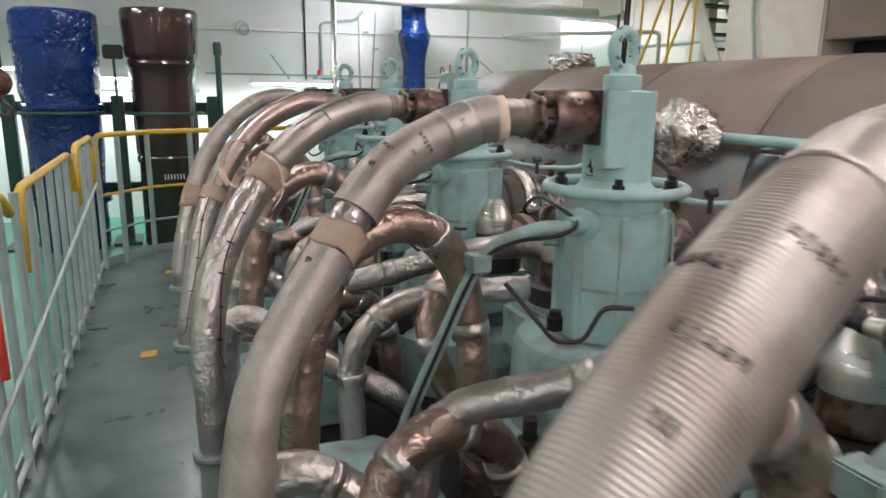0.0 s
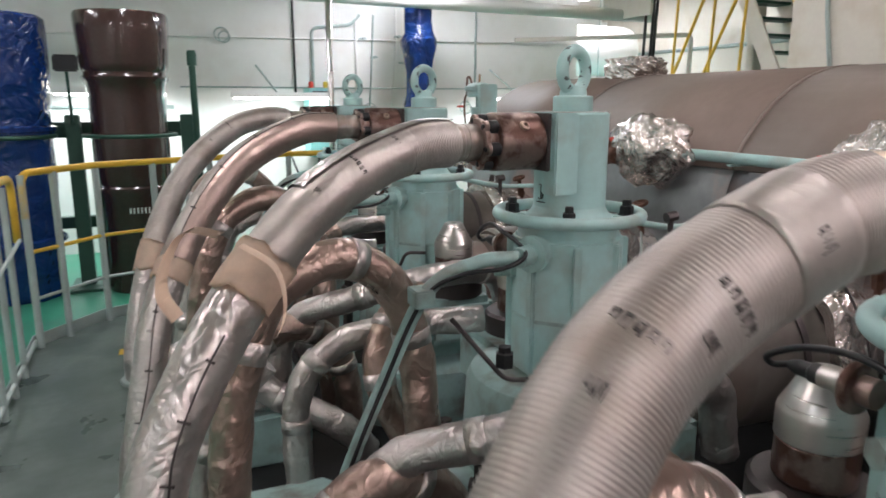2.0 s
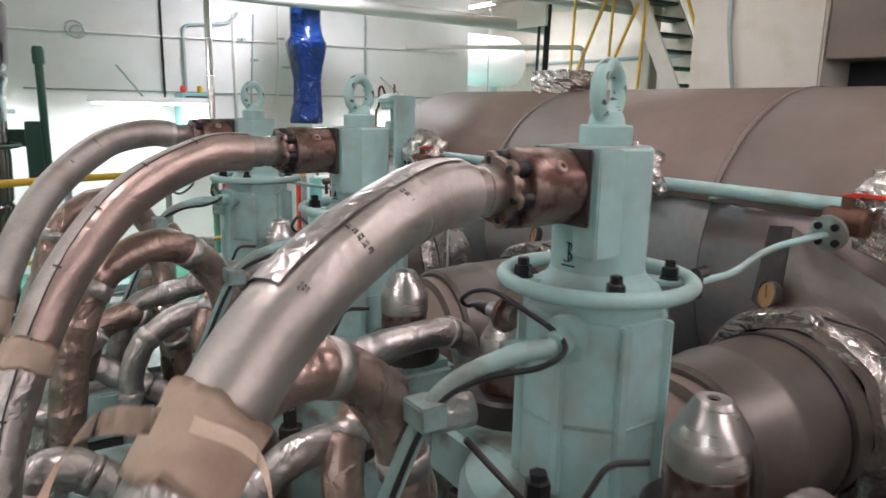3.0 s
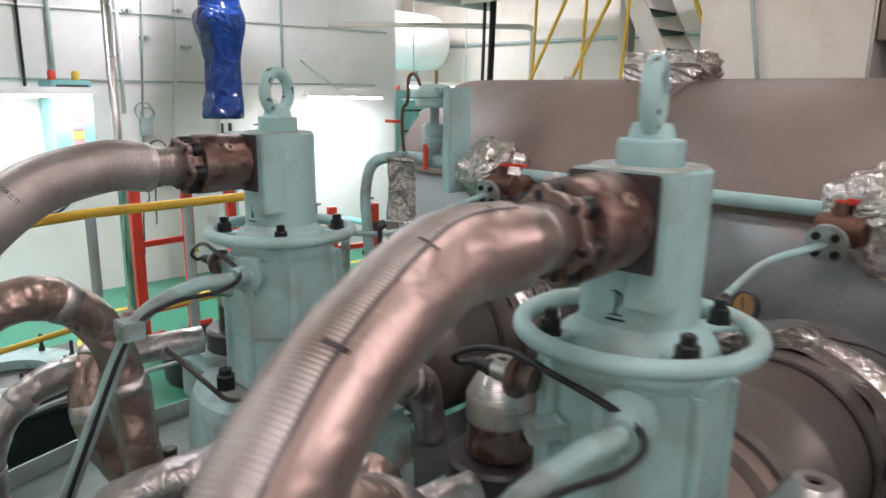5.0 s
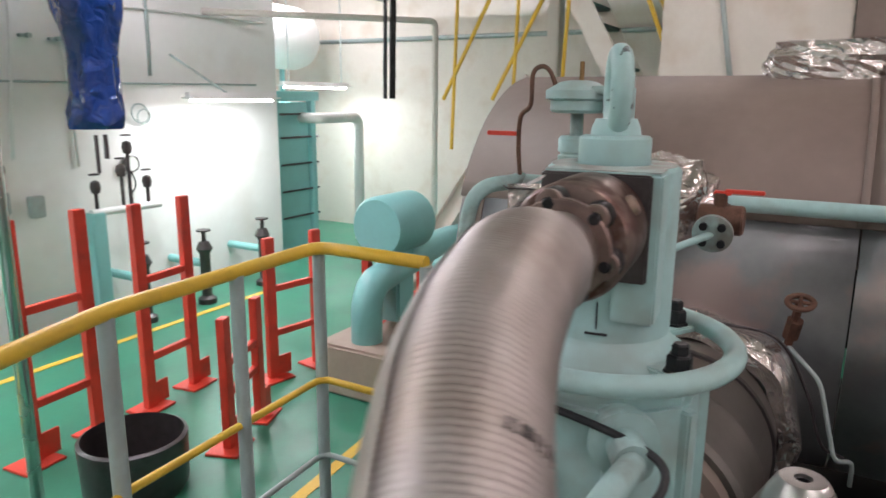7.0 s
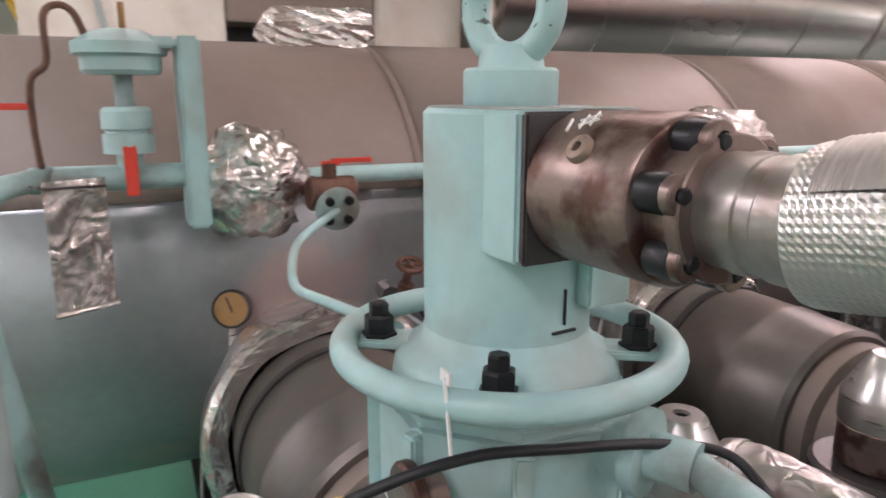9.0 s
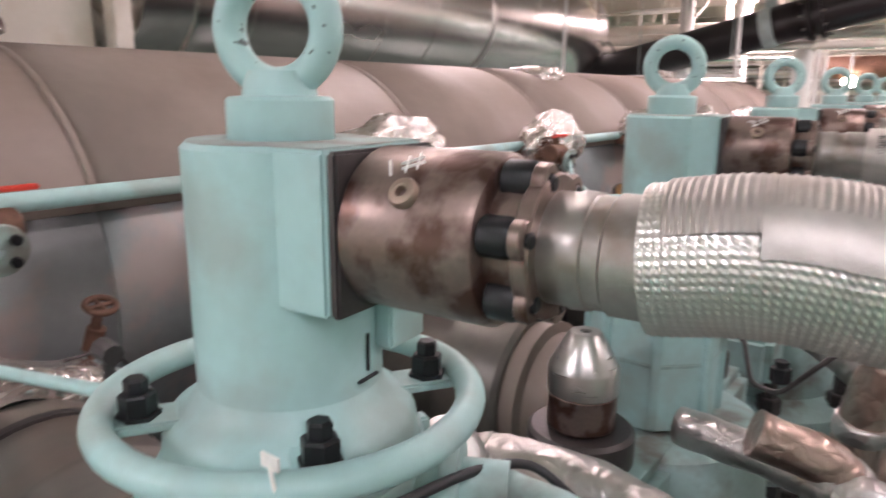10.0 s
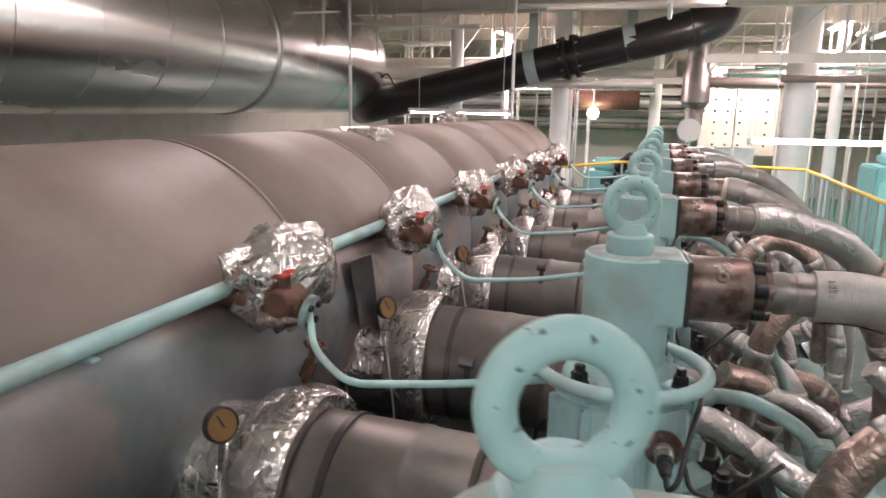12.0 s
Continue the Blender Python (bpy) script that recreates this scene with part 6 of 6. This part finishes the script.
for x, y in BATTENS:
    e = thing("ceiling_batten", "white fluorescent batten hung under the deckhead", "lamp", Matrix.Translation((x, y, 3.22)), "ceiling battens")
    part("housing", join(box(-0.11, 0.11, -0.66, 0.66, 0.035, 0.05, 0.004), box(-0.05, 0.05, -0.66, 0.66, 0.05, 0.11, 0.01)), WALL, e)
    for dy in (-0.5, 0.5):
        part("hanger", rod((0, dy, 0.1), (0, dy, CEIL - 3.22), 0.008, 8), RAILP, e)
    for dx in (-0.04, 0.04):
        part("tube", rod((dx, -0.6, 0.02), (dx, 0.6, 0.02), 0.013, 8), LIGHT, e, "glowing fluorescent tube")

m2 = thing("ballast_pump", "pale teal pump with wide horizontal pipe near the side bulkhead", "pump")
part("pipe", rod((7.2, 9.25, -0.05), (9.3, 10.1, 0.10), 0.19, 20, 0.01), TEAL_EQ, m2)
part("flange", rod((8.0, 9.57, 0.005), (8.08, 9.60, 0.012), 0.25, 20, 0.005), TEAL_EQ, m2)
part("motor", lathe([(0, LOW), (0.24, LOW), (0.24, 0.5), (0.20, 0.52), (0.20, 0.95), (0.15, 1.0), (0, 1.02)], 24, pose(8.95, 9.5, 0)), TEAL_EQ, m2)
part("terminal_box", box(8.75, 8.95, 9.22, 9.34, 0.6, 0.85, 0.01), TEAL_EQ, m2)
part("plinth", box(7.0, 9.4, 9.2, 10.3, LOW, -0.24, 0.02), TEAL_EQ, m2)
o = thing("heat_shield", "folded dark sheet metal heat shield beside a foil-wrapped branch", "heat shield")


def bent_sheet(corners, t=0.003):
    bm = bmesh.new()
    bm.faces.new([bm.verts.new(c) for c in corners])
    bmesh.ops.subdivide_edges(bm, edges=bm.edges[:], cuts=3, use_grid_fill=True)
    for v in bm.verts:
        v.co += Vector((0.008, 0.004, 0.006)) * noise.noise(v.co * 9)
    bmesh.ops.solidify(bm, geom=bm.faces[:], thickness=t)
    return bm


part("plate", bent_sheet([(3.02, 4.17, 1.10), (3.05, 3.82, 0.93), (3.02, 3.82, 0.72), (2.98, 4.17, 0.74)]), SHEET_DULL, o)
part("flap", bent_sheet([(3.02, 4.172, 1.102), (2.98, 4.172, 0.74), (3.02, 4.30, 0.80), (3.07, 4.29, 1.09)]), STEEL_DARK, o, "dark folded flap")
part("stay", rod((3.02, 4.0, 0.82), (3.20, 4.0, 0.70), 0.01, 8), STEEL_DARK, o)


def pipe_gantry(y, x0, x1, z):
    e = thing("pipe_gantry", "cream painted braced gantry under the deckhead", "gantry", group="overhead gantries")
    part("beam", join(box(x0, x1, y - 0.05, y + 0.05, z, z + 0.012), box(x0, x1, y - 0.006, y + 0.006, z + 0.012, z + 0.14), box(x0, x1, y - 0.05, y + 0.05, z + 0.14, z + 0.152)), CREAM, e)
    n = max(2, int((x1 - x0) / 0.9))
    for i in range(n + 1):
        x = x0 + 0.04 + (x1 - x0 - 0.08) * i / n
        part("hanger", box(x - 0.025, x + 0.025, y - 0.025, y + 0.025, z + 0.152, CEIL, 0.004), CREAM, e)
        if i < n:
            x2 = x0 + 0.04 + (x1 - x0 - 0.08) * (i + 1) / n
            part("brace", rod((x, y + 0.03, CEIL - 0.03), (x2, y + 0.03, z + 0.17), 0.018, 8), CREAM, e)


for y, x0, x1, z in ((-6.9, 2.2, 5.2, 2.45), (-5.4, -3.8, 1.2, 2.55), (-7.2, 1.6, 7.0, 2.40), (-9.4, -4.0, 3.0, 2.35), (-10.6, 2.0, 9.0, 2.2), (8.9, -3.5, 1.6, 2.95)):
    pipe_gantry(y, x0, x1, z)
random.seed(23)
for i in range(16):
    y = -5.2 - 0.33 * i
    z = 2.2 + 0.11 * (i % 6)
    x0, x1 = (-4.2, random.uniform(0.0, 1.0)) if i % 2 else (2.0, 9.6)
    r = random.choice((0.03, 0.045, 0.06, 0.09))
    o = thing("cross_pipe", "painted cross pipe on hangers at the far end", "pipe", group="far cross pipes")
    part("pipe", rod((x0, y, z), (x1, y, z), r, 12), random.choice((CREAM, WALL, SHEET, RECV, CREAM)), o)
    part("flange", rod((x0 + 1.3, y, z), (x0 + 1.36, y, z), r * 1.6, 14), CREAM, o)
    for f in (0.25, 0.75):
        x = x0 + (x1 - x0) * f
        part("hanger", rod((x, y, z), (x, y, CEIL), 0.012, 6), CREAM, o)
for x, y, h in ((-2.4, -7.5, 1.0), (4.4, -8.0, 1.3), (3.9, -6.4, 0.9), (0.2, -10.0, 1.5), (-3.2, -4.0, 1.2)):
    o = thing("service_cabinet", "grey service cabinet with handle at the far end", "cabinet", Matrix.Translation((x, y, LOW)), "far service cabinets")
    part("body", box(-0.4, 0.4, -0.25, 0.25, 0, h, 0.015), RAILP, o)
    part("door", box(-0.36, 0.36, 0.25, 0.265, 0.06, h - 0.06, 0.006), RAILP, o)
    part("handle", rod((0.28, 0.28, h * 0.5), (0.28, 0.28, h * 0.62), 0.012, 8), STEEL_DARK, o)

# ---------------- valve overhaul stand on the lower deck ----------------
vs = thing("overhaul_stand", "dark steel overhaul stand with round teal top on the green deck", "work stand")
part("base", box(1.05, 1.95, 8.55, 9.45, LOW, -0.16, 0.02), BLACK_BOX, vs)
part("shelf", box(1.0, 2.0, 8.5, 9.5, -0.16, -0.13, 0.006), STEEL_DARK, vs)
part("ring_top", lathe([(0.22, -0.128), (0.40, -0.128), (0.41, -0.12), (0.41, -0.07), (0.40, -0.06), (0.30, -0.06), (0.22, -0.07), (0.22, -0.128)], 40, pose(1.5, 9.0, 0)), TEAL_D, vs)
for i in range(8):
    a = radians(45 * i)
    part("stud", lathe([(0, -0.06), (0.018, -0.06), (0.018, -0.03), (0.011, -0.03), (0.011, 0.05), (0, 0.05)], 8, pose(1.5 + 0.35 * math.cos(a), 9.0 + 0.35 * math.sin(a), 0)), STEEL_DARK, vs)
